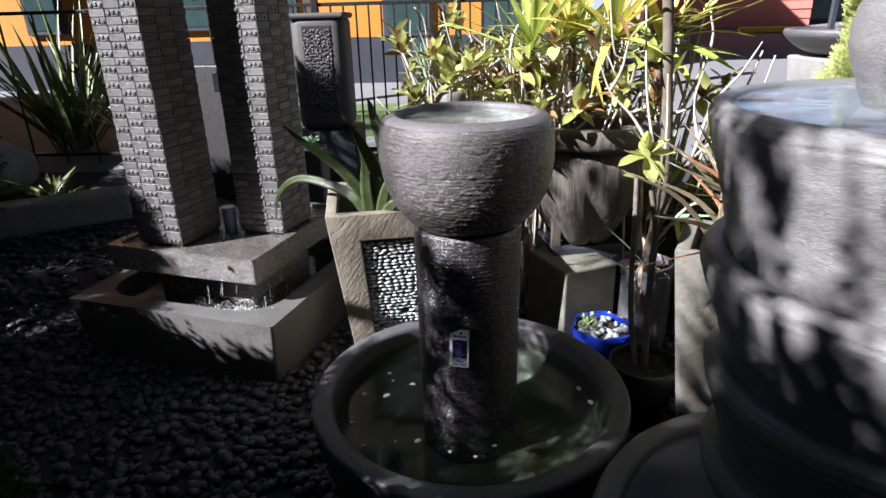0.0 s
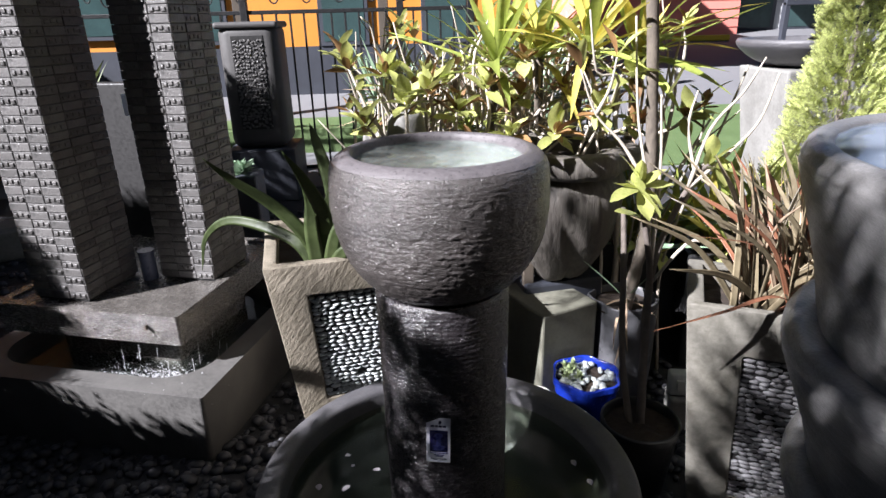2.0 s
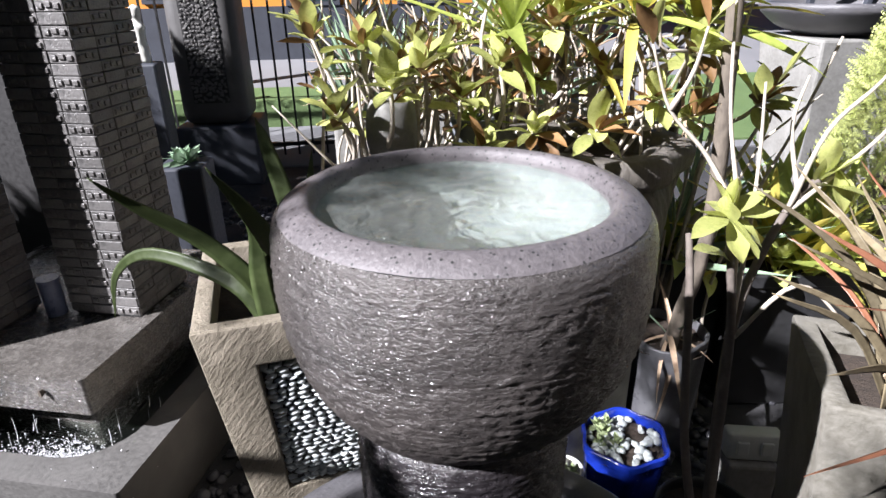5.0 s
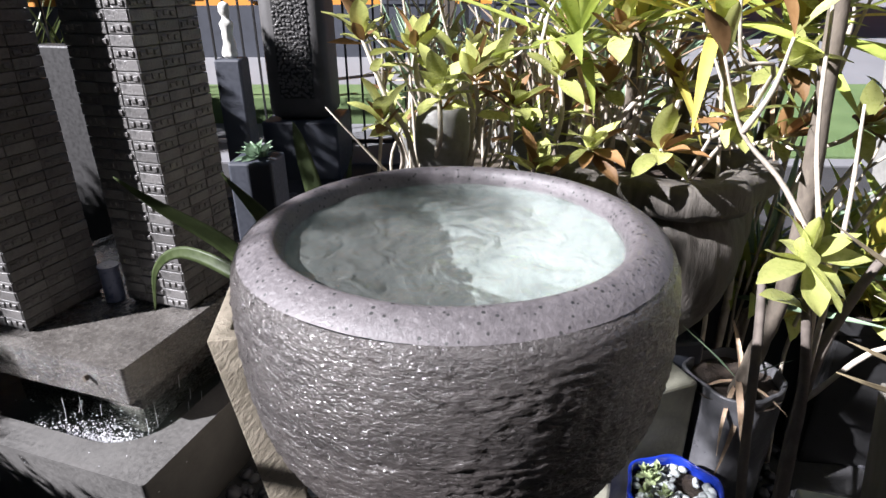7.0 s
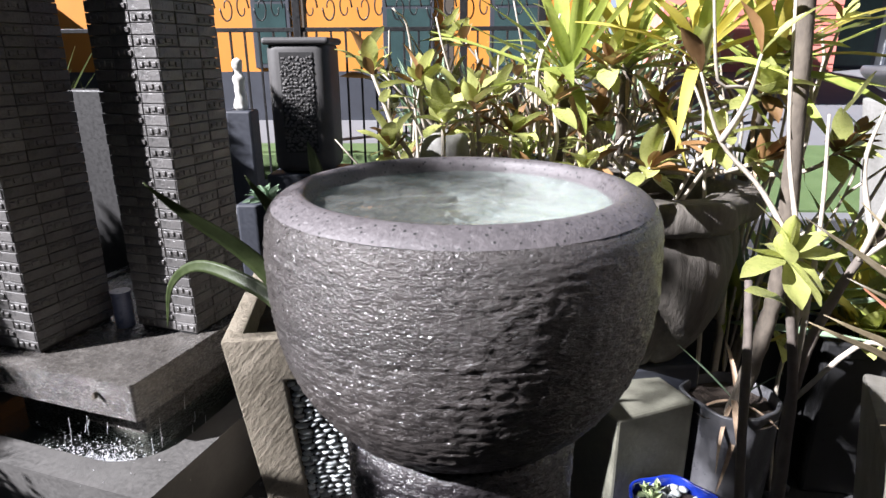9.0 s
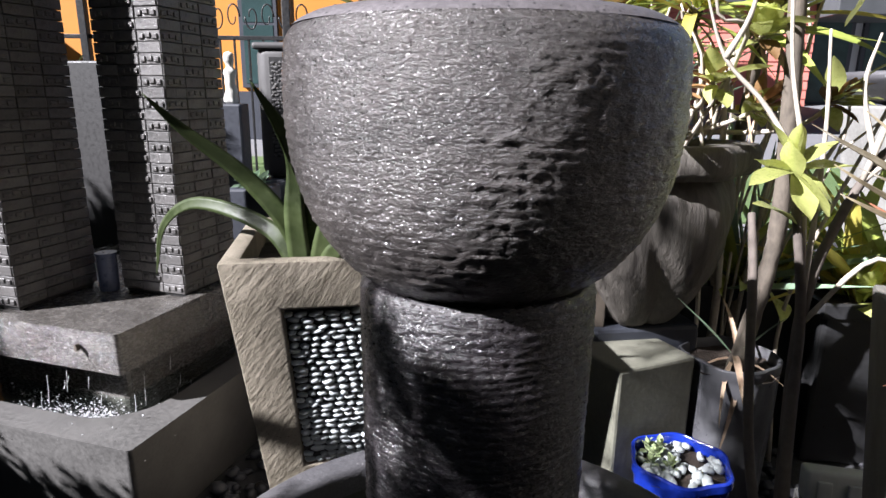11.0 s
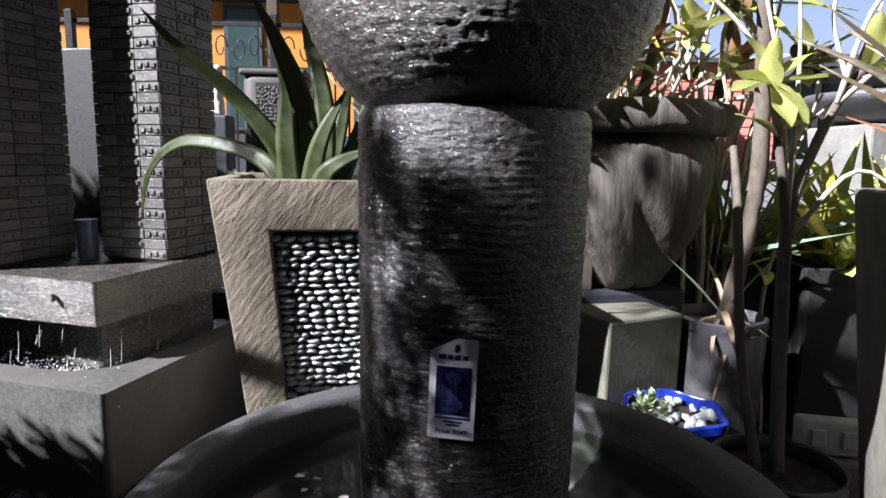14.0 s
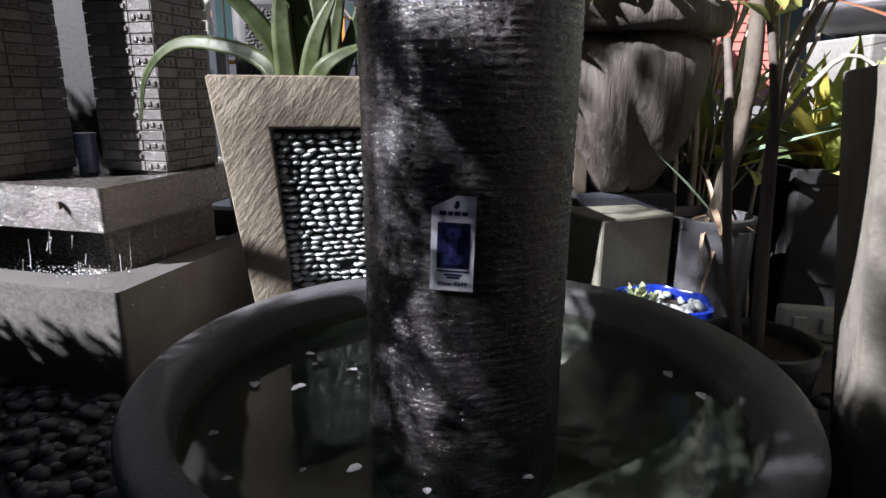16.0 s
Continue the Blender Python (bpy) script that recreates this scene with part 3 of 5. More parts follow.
# ---- pillar fountain ----
pf = thing("pillar_fountain", Matrix.Translation(TROUGH) @ Matrix.Rotation(math.atan2(U.y, U.x), 4, "Z"), "tall tiled pillars on a stone tray and trough fountain", "fountain")


def loop_rect(x0, x1, y0, y1, r, n):
    """Corner-rounded rectangle, n points a corner."""
    out = []
    for cx, cy, a0 in ((x1 - r, y1 - r, 0), (x0 + r, y1 - r, 90), (x0 + r, y0 + r, 180), (x1 - r, y0 + r, 270)):
        out += [(cx + r * math.cos(radians(a0 + 90 * k / (n - 1))), cy + r * math.sin(radians(a0 + 90 * k / (n - 1)))) for k in range(n)]
    return out


def hollow(outer0, outer1, inner1, inner0, z0, z1, zf, n=7, b=0.006):
    """A block with a rounded hollow: outer loop below and above, inner loop at the rim and at the floor."""
    loops = [(outer0, z0), (outer1, z1 - b), ([(x * 0.9975, y) for x, y in outer1], z1), (inner1, z1), (inner1, z1 - b * 2), (inner0, zf)]
    bm = bmesh.new()
    rows = [[bm.verts.new((x, y, z)) for x, y in lp] for lp, z in loops]
    for a, c in zip(rows, rows[1:]):
        for i in range(len(a)):
            j = (i + 1) % len(a)
            bm.faces.new((a[i], a[j], c[j], c[i]))
    bm.faces.new(rows[0])
    bm.faces.new(rows[-1])
    return bm


L = loop_rect
part("trough", hollow(L(-0.99, -0.03, 0.03, 0.97, 0.02, 8), L(-1.02, 0, 0, 1.0, 0.012, 8), L(-0.93, -0.085, 0.085, 0.93, 0.16, 8), L(-0.88, -0.13, 0.13, 0.88, 0.14, 8), 0, 0.287, 0.07), M["trough"], pf, "dry grey-brown stone trough", smooth=True, angle=35)
TX, TY = -0.145, 0.142
part("stem", box(TX - 0.62, TX - 0.12, TY + 0.13, TY + 0.62, 0.075, 0.384, 0.015), M["tray"], pf, "wet stone block under the tray")
part("tray", hollow(L(TX - 0.73, TX, TY, TY + 0.76, 0.01, 6), L(TX - 0.74, TX + 0.006, TY - 0.006, TY + 0.766, 0.012, 6), L(TX - 0.70, TX - 0.035, TY + 0.03, TY + 0.73, 0.02, 6), L(TX - 0.70, TX - 0.035, TY + 0.03, TY + 0.73, 0.02, 6), 0.385, 0.498, 0.488), M["tray"], pf, "wet glistening stone tray", smooth=True, angle=35)
part("spout_hole", lathe([(0.004, 0), (0.0045, 0.012)], 10, closed=True), M["timber"], pf, "rusty hole").matrix_local = pose(TX - 0.115, TY - 0.0065, 0.452, 90, 0, 0) @ Matrix.Diagonal((1, 2.2, 1, 1))


def tiles(kind, tw, th, td):
    """One slate tile facing -y: plain, or with a row of dents."""
    bm = box(-tw / 2, tw / 2, -td, 0.002, -th / 2, th / 2, 0.0016, 1)
    if kind:
        for i in range(3):
            x = (i - 1) * tw * 0.3
            box(x - tw * 0.12, x + tw * 0.12, -td - 0.0042, -td + 0.001, -th * 0.3 + 0.003 * (i % 2), th * 0.22 + 0.003 * (i % 2), 0.002, 1, bm)
    me = bpy.data.meshes.new("tile")
    bm.to_mesh(me)
    bm.free()
    me.materials.append(M["tile"])
    return me


TW, TH = 0.0745, 0.0295
tile_kinds = [tiles(0, TW - 0.001, TH - 0.0014, 0.0108), tiles(1, TW - 0.001, TH - 0.002, 0.0092), tiles(1, TW - 0.001, TH - 0.0018, 0.0099)]


def pillar(x, y, h, seed, faces, d=0.255):
    """x, y: the front right corner in the fountain's axes."""
    rnd = random.Random(seed)
    w, dt = 0.232, (d - 0.005) / 3
    p = part("pillar", box(x - w + 0.011, x - 0.011, y + 0.011, y + d - 0.011, 0.49, 0.5 + h - 0.004), M["core"], pf, "pillar faced with stacked wet slate tiles")
    n = int(h / TH)
    for face in faces:
        for c in range(3):
            for r in range(n):
                z = 0.5 + (r + 0.5) * TH
                me = tile_kinds[0] if (r + c) % 2 else tile_kinds[rnd.choice((1, 2))]
                e = rnd.uniform(-0.001, 0.001)
                if face == "front":
                    m = pose(x - w + 0.004 + (c + 0.5) * TW, y + 0.012 + e, z)
                elif face == "right":
                    m = pose(x - 0.012 - e, y + 0.003 + (c + 0.5) * dt, z, 0, 0, 90) @ Matrix.Diagonal((dt / TW, 1, 1, 1))
                else:
                    m = pose(x - w + 0.012 + e, y + 0.003 + (c + 0.5) * dt, z, 0, 0, -90) @ Matrix.Diagonal((dt / TW, 1, 1, 1))
                piece("tile", me, p, m)
    return p


def uv(x, y):
    p = Vector((x, y, 0)) - TROUGH
    return p.dot(U), p.dot(V)


pillar(*uv(-1.155, 2.392), 1.31, 1, ("front", "right"), 0.27)
pillar(*uv(-0.752, 2.525), 1.48, 2, ("front", "right"), 0.25)
part("small_tag", flat(rect(-0.02, 0.02, -0.04, 0.04), 0.0), M["card"], pf, "small white price tag").matrix_local = Matrix.Translation((*uv(-1.085, 2.735), 1.132)) @ pose(0.02, 0.05, 0, 0, 0, 78)
part("pipe", tube([(*uv(-1.02, 2.60), 0.49), (*uv(-1.02, 2.60), 0.60)], 0.028, 0.028, 16), M["pipe"], pf, "short blue-grey pipe", smooth=True, angle=40)
part("pipe_cap", tube([(*uv(-1.02, 2.60), 0.60), (*uv(-1.02, 2.60), 0.607)], 0.031, 0.031, 16), M["pipe"], pf, smooth=True, angle=40)

bm = bmesh.new()
lp = [bm.verts.new((x, y, 0.235 + 0.002 * noise.noise(Vector((x * 20, y * 20, 0))))) for x, y in L(-0.925, -0.09, 0.09, 0.925, 0.155, 8)]
bm.faces.new(lp)
w = part("water", bm, M["darkwater"])
w.matrix_world = pf.matrix_world.copy()
w.visible_shadow = False
tagged(w, "rippling dark water in the stone trough", "water", kind="structure")

# the slab's near-black colour stands in for the shade behind the pillars
slab = part("stone_slab", box(-0.42, 0.0, 0, 0.07, 0, 1.186, 0.008), M["core"])
slab.matrix_world = Matrix.Translation((-1.09, 3.07, 0)) @ Matrix.Rotation(math.atan2(U.y, U.x), 4, "Z")
tagged(slab, "upright stone slab coloured dark for shade behind the pillars", "stone slab")

# falling water from the tray's edges
rnd = random.Random(9)
bm = bmesh.new()
for i in range(22):
    if i < 15:
        x, y = TX - abs(rnd.gauss(0.0, 0.17)), TY - 0.008 - rnd.random() * 0.012
    else:
        x, y = TX + 0.01 + rnd.random() * 0.02, TY + rnd.uniform(0, 0.25)
    z0 = rnd.uniform(0.25, 0.385)
    z1 = max(0.238, z0 - rnd.uniform(0.015, 0.09))
    tube([(x, y, z0), (x + rnd.gauss(0, 0.002), y - 0.003, (z0 + z1) / 2), (x, y - 0.006, z1)], rnd.uniform(0.0003, 0.0009), rnd.uniform(0.0004, 0.0012), 5, 2, bm=bm)
for i in range(2200):
    a, r = rnd.uniform(0, 6.28), abs(rnd.gauss(0, 0.075))
    x, y = TX - abs(rnd.gauss(0.02, 0.13)) + r * math.cos(a), TY - 0.02 + 0.6 * r * math.sin(a)
    s = rnd.uniform(0.0005, 0.0018) if i % 5 else rnd.uniform(0.0015, 0.003)
    bmesh.ops.create_icosphere(bm, subdivisions=1, radius=s, matrix=Matrix.Translation((x, y, 0.238 + abs(rnd.gauss(0, 0.02)))))
w = part("falling_water", bm, M["spray"], smooth=True)
w.matrix_world = pf.matrix_world.copy()
tagged(w, "bright drips and splashes falling from the wet tray", "water", kind="stuff")


# ---- square planters with pebble panels ----
def planter(corner, angle, w, d, h, ins, panel, material, pebmat, label, seed, count):
    """corner: the front left top corner; the body narrows by ins to its foot."""
    th = thing("stone_planter", Matrix.Translation((corner[0], corner[1], 0)) @ Matrix.Rotation(radians(angle), 4, "Z"), label, "planter", "stone planters")

    def tap(x, y, z):
        f = 1 - z / h
        return Vector((w / 2 + (x - w / 2) * (1 - 2 * ins * f / w), d / 2 + (y - d / 2) * (1 - 2 * ins * f / d), z))
    bm = bmesh.new()
    px0, px1, pz0, pz1 = panel
    gx, gz = [0, px0, px1, w], [0, pz0, pz1, h]
    g = [[bm.verts.new(tap(x, 0, z)) for x in gx] for z in gz]
    for i in range(3):
        for j in range(3):
            if (i, j) != (1, 1):
                bm.faces.new((g[i][j], g[i][j + 1], g[i + 1][j + 1], g[i + 1][j]))
    hole = [g[1][1], g[1][2], g[2][2], g[2][1]]
    deep = [bm.verts.new(v.co + Vector((0, 0.022, 0))) for v in hole]
    for i in range(4):
        bm.faces.new((hole[i], hole[(i + 1) % 4], deep[(i + 1) % 4], deep[i]))
    pn = bmesh.new()
    a4 = [pn.verts.new(v.co + Vector((0, -0.004, 0))) for v in deep]
    b4 = [pn.verts.new(v.co + Vector((0, -0.001, 0))) for v in deep]
    pn.faces.new(a4)
    pn.faces.new(b4)
    for i in range(4):
        pn.faces.new((a4[i], a4[(i + 1) % 4], b4[(i + 1) % 4], b4[i]))
    part("panel", pn, M["core"], th, "dark mortar behind the pebbles")
    bm.faces.new(deep)
    bl = [bm.verts.new(tap(x, d, z)) for x, z in ((0, 0), (w, 0), (w, h), (0, h))]
    bm.faces.new(bl)
    bm.faces.new((g[0][0], g[1][0], g[2][0], g[3][0], bl[3], bl[0]))
    bm.faces.new((g[0][3], g[1][3], g[2][3], g[3][3], bl[2], bl[1]))
    bm.faces.new((g[0][0], g[0][1], g[0][2], g[0][3], bl[1], bl[0]))
    r = 0.04
    top = [g[3][0], g[3][3], bl[2], bl[3]]
    inn = [bm.verts.new((x, y, h)) for x, y in ((r, r), (w - r, r), (w - r, d - r), (r, d - r))]
    low = [bm.verts.new((x, y, h - 0.09)) for x, y in ((r, r), (w - r, r), (w - r, d - r), (r, d - r))]
    bm.faces.new((g[3][0], g[3][1], g[3][2], g[3][3], inn[1], inn[0]))
    for i in (1, 2, 3):
        bm.faces.new((top[i], top[(i + 1) % 4], inn[(i + 1) % 4], inn[i]))
    for i in range(4):
        bm.faces.new((inn[i], inn[(i + 1) % 4], low[(i + 1) % 4], low[i]))
    bm.faces.new(low)
    bmesh.ops.recalc_face_normals(bm, faces=bm.faces[:])
    sharp = [e for e in bm.edges if len(e.link_faces) == 2 and e.calc_face_angle(0) > 0.6]
    bmesh.ops.bevel(bm, geom=sharp, offset=0.007, segments=2, affect="EDGES", profile=0.5)
    bmesh.ops.triangulate(bm, faces=[f for f in bm.faces if len(f.verts) > 4])
    part("body", bm, material, th, smooth=True, angle=30)
    sb = bmesh.new()
    n = 10
    gg = [[sb.verts.new((0.03 + (w - 0.06) * i / n, 0.03 + (d - 0.06) * j / n, h - 0.06 + 0.012 * noise.noise(Vector((i, j * 1.3, seed))))) for i in range(n + 1)] for j in range(n + 1)]
    for a, b in zip(gg, gg[1:]):
        for i in range(n):
            sb.faces.new((a[i], a[i + 1], b[i + 1], b[i]))
    part("soil", sb, M["soil"], th, "dark potting soil")
    rnd = random.Random(seed)
    kinds = []
    for k in range(5):
        pb = bmesh.new()
        bmesh.ops.create_icosphere(pb, subdivisions=1, radius=1)
        for v in pb.verts:
            v.co *= 1 + rnd.uniform(-0.08, 0.08)
        me = bpy.data.meshes.new("pebble")
        pb.to_mesh(me)
        pb.free()
        me.materials.append(pebmat)
        me.polygons.foreach_set("use_smooth", [True] * len(me.polygons))
        kinds.append(me)
    z, made = pz0 + 0.007, 0
    while z < pz1 - 0.004:
        row = rnd.uniform(0.0125, 0.0165)
        x = px0 + rnd.uniform(-0.006, 0.004)
        while x < px1 - 0.01 and made < count:
            ln = rnd.uniform(0.02, 0.038)
            if x + ln / 2 > px0 + 0.006 and rnd.random() > 0.02:
                q = tap(x + ln / 2, 0, z + rnd.uniform(-0.003, 0.003))
                piece("pebble", rnd.choice(kinds), th, Matrix.Translation(q + Vector((0, 0.019, 0))) @ pose(0, 0, 0, 0, rnd.uniform(-12, 12), 0) @ Matrix.Diagonal((ln * 0.52, 0.014, row * rnd.uniform(0.44, 0.56), 1)))
                made += 1
            x += ln
        z += row * 0.98
    return th


planter((-0.425, 1.963), 10.5, 0.5, 0.46, 0.76, 0.085, (0.112, 0.385, 0.27, 0.655), M["planter"], M["pebble"], "rough grey stone planter with pale pebble panel", 1, 300)
rp_ = planter((0.588, 1.552), -19.0, 0.5, 0.46, 0.785, 0.08, (0.13, 0.39, 0.22, 0.66), M["planter2"], M["pebble_d"], "weathered stone planter with dark pebble panel", 2, 300)
rp_.matrix_world = Matrix(((0.945, 0.34, 0, 0.630), (-0.326, 0.56, 0, 1.600), (0, 0, 0.982, 0), (0, 0, 0, 1)))

# ---- tiered fountain beside the path ----
tf = thing("tiered_fountain", pose(0.765, 0.885, 0), "tall grey tiered fountain of stacked ribbed stone bowls", "fountain")
rib = lambda x, y, z: 0.003 * fr((x * 0.7, y * 0.7, z * 0.8))


def tier(name, r1, z1, r0, z0, label, lip=0.03):
    """A ribbed bowl: straight flaring side, rounded rolled lip, shallow hollow."""
    pr = smooth_profile([(r0 * 0.93, z0), (r0, z0 + 0.012), (r0 + (r1 - r0) * 0.42, z0 + (z1 - z0) * 0.45), (r1 * 0.985, z1 - 0.05), (r1, z1 - 0.022), (r1 - 0.006, z1 - 0.005)], 6)
    pr += smooth_profile([(r1 - 0.014, z1), (r1 - lip, z1 - 0.001), (r1 - lip - 0.012, z1 - 0.008), (r1 - lip - 0.02, z1 - 0.035)], 3) + [(0.02, z1 - 0.04)]
    return part(name, lathe(pr, 170, rib, 0.0055), M["tierstone"], tf, label, smooth=True)


tier("foot_basin", 0.475, 0.43, 0.36, 0.0, "wide foot basin", 0.045)
tier("bowl", 0.287, 0.66, 0.20, 0.38, "lower bowl")
tier("bowl", 0.302, 0.835, 0.245, 0.6, "middle bowl")
tier("bowl", 0.332, 1.035, 0.262, 0.78, "upper bowl")
tier("bowl", 0.348, 1.262, 0.286, 0.985, "ribbed barrel-shaped top bowl", 0.022)
part("urn", lathe(smooth_profile([(0.13, 1.225), (0.142, 1.25), (0.158, 1.285), (0.177, 1.34), (0.172, 1.39), (0.145, 1.44), (0.105, 1.48), (0.07, 1.51), (0.085, 1.55)], 6) + [(0.06, 1.55), (0.05, 1.5)], 90, rib, 0.01), M["tierstone"], tf, "round ribbed urn on top", smooth=True)
for r, z in ((0.316, 1.2535), (0.288, 1.027), (0.26, 0.827), (0.245, 0.652), (0.412, 0.415)):
    part("pool", disc(r, z, 14, 64, 0.0008, 14), M["skywater"], tf, "shallow film of water reflecting the sky, blue tint added for it", smooth=True).visible_shadow = False
fl = thing("plastic_label", pose(0.585, 0.60, 0.66, 70, 0, -32), "crumpled blue and white plastic label on the fountain", "label")
fb = bmesh.new()
gg = [[fb.verts.new((-0.05 + 0.1 * i / 6, 0.008 * noise.noise(Vector((i * 0.7, j * 0.9, 2))), -0.035 + 0.07 * j / 4)) for i in range(7)] for j in range(5)]
for a, b in zip(gg, gg[1:]):
    for i in range(6):
        fb.faces.new((a[i], a[i + 1], b[i + 1], b[i]))
part("sheet", fb, mat("blue_white_film", (0.35, 0.4, 0.62), (0.7, 0.72, 0.78), 0.25, 40), fl)


# ---- pots and blocks ----
def pot(name, x, y, r, h, material, label, cat="plant pot", lip=0.012, foot=0.74, z=0.0, soil=True, wob=None):
    th = thing(name, pose(x, y, z), label, cat)
    pr = [(0.001, 0.0), (r * foot, 0.0), (r * (foot + (1 - foot) * 0.85), h - lip * 2), (r, h - lip * 2 + 0.002), (r, h - 0.003), (r - 0.003, h), (r - 0.008, h), (r - 0.011, h - 0.004), (r * 0.9, h - 0.05), (0.001, h - 0.055)]
    part("shell", lathe(pr, 48, wob, 0.02), material, th, smooth=True, angle=40)
    if soil:
        part("soil", disc(r * 0.93, h - 0.03, 8, 30, 0.012, 40), M["soil"], th, "dark potting soil", smooth=True)
    return th


def stones(parent, n, r, z, size, material, seed):
    rnd = random.Random(seed)
    pb = bmesh.new()
    bmesh.ops.create_icosphere(pb, subdivisions=1, radius=1)
    for v in pb.verts:
        v.co *= 1 + rnd.uniform(-0.12, 0.12)
    me = bpy.data.meshes.new("stone")
    pb.to_mesh(me)
    pb.free()
    me.materials.append(material)
    me.polygons.foreach_set("use_smooth", [True] * len(me.polygons))
    for i in range(n):
        q, a = r * math.sqrt(rnd.random()), rnd.uniform(0, 6.28)
        s = rnd.uniform(*size)
        piece("stone", me, parent, pose(q * math.cos(a), q * math.sin(a), z + s * 0.3, rnd.uniform(-40, 40), rnd.uniform(-40, 40), rnd.uniform(0, 360)) @ Matrix.Diagonal((s, s * 0.75, s * 0.6, 1)))


bp_ = pot("glazed_pot", 0.588, 2.155, 0.118, 0.235, M["blue"], "blue glazed pot topped with white and grey pebbles", wob=lambda x, y, z: 0.006 * math.sin(6 * math.atan2(y, x)))
stones(bp_, 60, 0.094, 0.212, (0.011, 0.02), M["pebble"], 1)
for i, (x, y) in enumerate(((-0.05, 0.03), (-0.075, -0.01), (-0.03, 0.06), (-0.06, 0.06), (-0.03, -0.02))):
    stones_me = leaf_mesh("leaf", 0.03, 0.018, 0.1, 0.3, M["succ"], 4)
    rosette(bp_, (x, y, 0.236), (0, 0, 1), [stones_me], 11, (10, 85), (0.7, 1.1), 40 + i)
blk = pot("nursery_pot", 0.668, 1.862, 0.118, 0.255, M["black"], "black plastic nursery pot holding a thin sapling")
wp = pot("small_pot", 0.40, 2.085, 0.05, 0.21, M["white"], "small white pot of pale succulents", foot=0.8)
for i in range(4):
    rosette(wp, (0.022 * math.cos(i * 1.6), 0.022 * math.sin(i * 1.6), 0.205), (0, 0, 1), [leaf_mesh("leaf", 0.024, 0.014, 0.1, 0.3, M["succ"], 4)], 10, (10, 85), (0.7, 1.1), 50 + i)
bag = pot("grow_bag", 0.80, 2.41, 0.135, 0.40, M["bag"], "grey plastic grow bag holding a thick trunk", foot=0.95, wob=lambda x, y, z: 0.014 * noise.noise(Vector((x * 14, y * 14, z * 5))) - 0.018 * abs(math.sin(2 * math.atan2(y, x) + 0.6)))
b = part("stone_block", box(0, 0.25, 0, 0.3, 0, 0.415, 0.008), M["block"])
b.matrix_world = pose(0.45, 2.245, 0, 0, 0, 24)
tagged(b, "upright mossy concrete block with a sunlit side", "stone block")
# plinth added under the jar, its dark colour standing in for shade
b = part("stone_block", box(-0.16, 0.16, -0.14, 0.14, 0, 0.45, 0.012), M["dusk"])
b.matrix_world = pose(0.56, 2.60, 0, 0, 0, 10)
tagged(b, "plinth coloured dark for shade under the big stone jar", "plinth")
jar = thing("stone_jar", pose(0.56, 2.56, 0.45), "big dark stone jar with vertical grain and thick lip", "jar")
vgrain = lambda x, y, z: 0.03 * (abs(math.sin(2.5 * math.atan2(y, x) + 4 * z)) - 0.6) + 0.026 * (abs(noise.noise(Vector((math.atan2(y, x) * 3.2 + z * 5, z * 3, 1)))) - 0.25) + 0.008 * noise.noise(Vector((math.atan2(y, x) * 9 + z * 8, z * 2, 1))) + 0.004 * noise.noise(Vector((math.atan2(y, x) * 22, z * 4, 5)))
part("body", lathe(smooth_profile([(0.09, 0.0), (0.12, 0.03), (0.18, 0.13), (0.235, 0.25), (0.25, 0.34), (0.23, 0.40), (0.2, 0.435)], 6), 110, vgrain, 0.012), M["jar"], jar, smooth=True)
part("lip", lathe([(0.16, 0.43), (0.262, 0.435), (0.275, 0.455), (0.275, 0.495), (0.262, 0.515), (0.2, 0.515), (0.18, 0.5), (0.15, 0.44)], 90, vgrain, 0.02), M["jar"], jar, "thick rounded lip", smooth=True)
part("inside", lathe([(0.001, 0.455), (0.17, 0.455)], 30), M["soil"], jar, "dark soil inside")

ob = thing("outlet_box", pose(0.965, 2.14, 0.13, -8, 0, -12), "pale grey plastic outlet box with two switches", "outlet box")
part("case", box(-0.075, 0.075, -0.025, 0.03, 0, 0.085, 0.01, 3), M["plastic"], ob, smooth=True, angle=50)
for x in (-0.036, 0.03):
    part("switch", box(x - 0.016, x + 0.016, -0.033, -0.022, 0.022, 0.062, 0.003), M["plastic"], ob)
b = part("stone_block", box(-0.07, 0.07, -0.05, 0.05, 0, 0.128, 0.01), M["palestone"])
b.matrix_world = pose(0.965, 2.15, 0, 0, 0, -12)
tagged(b, "small pale stone under the outlet box", "stone block")

# a low bench behind the round bowl, with pots on it
be = thing("plant_bench", pose(0.2, 2.62, 0), "dark timber plant bench carrying small pots", "bench")
part("top", box(-0.27, 0.27, -0.17, 0.2, 0.86, 0.9, 0.004), M["timber"], be)
for x in (-0.24, 0.24):
    for y in (-0.14, 0.17):
        part("leg", box(x - 0.02, x + 0.02, y - 0.02, y + 0.02, 0, 0.86, 0.003), M["timber"], be)
gp = pot("plastic_pot", 0.225, 2.57, 0.062, 0.135, M["greypot"], "small grey plastic pot of grassy leaves", z=0.9)
ur = thing("pale_urn", pose(-0.0, 2.52, 0.9), "pale rounded stone finial standing on the bench", "stone finial")
part("body", lathe(smooth_profile([(0.04, 0), (0.05, 0.02), (0.068, 0.09), (0.066, 0.16), (0.05, 0.2), (0.003, 0.215)], 5), 36), M["palestone"], ur, smooth=True)


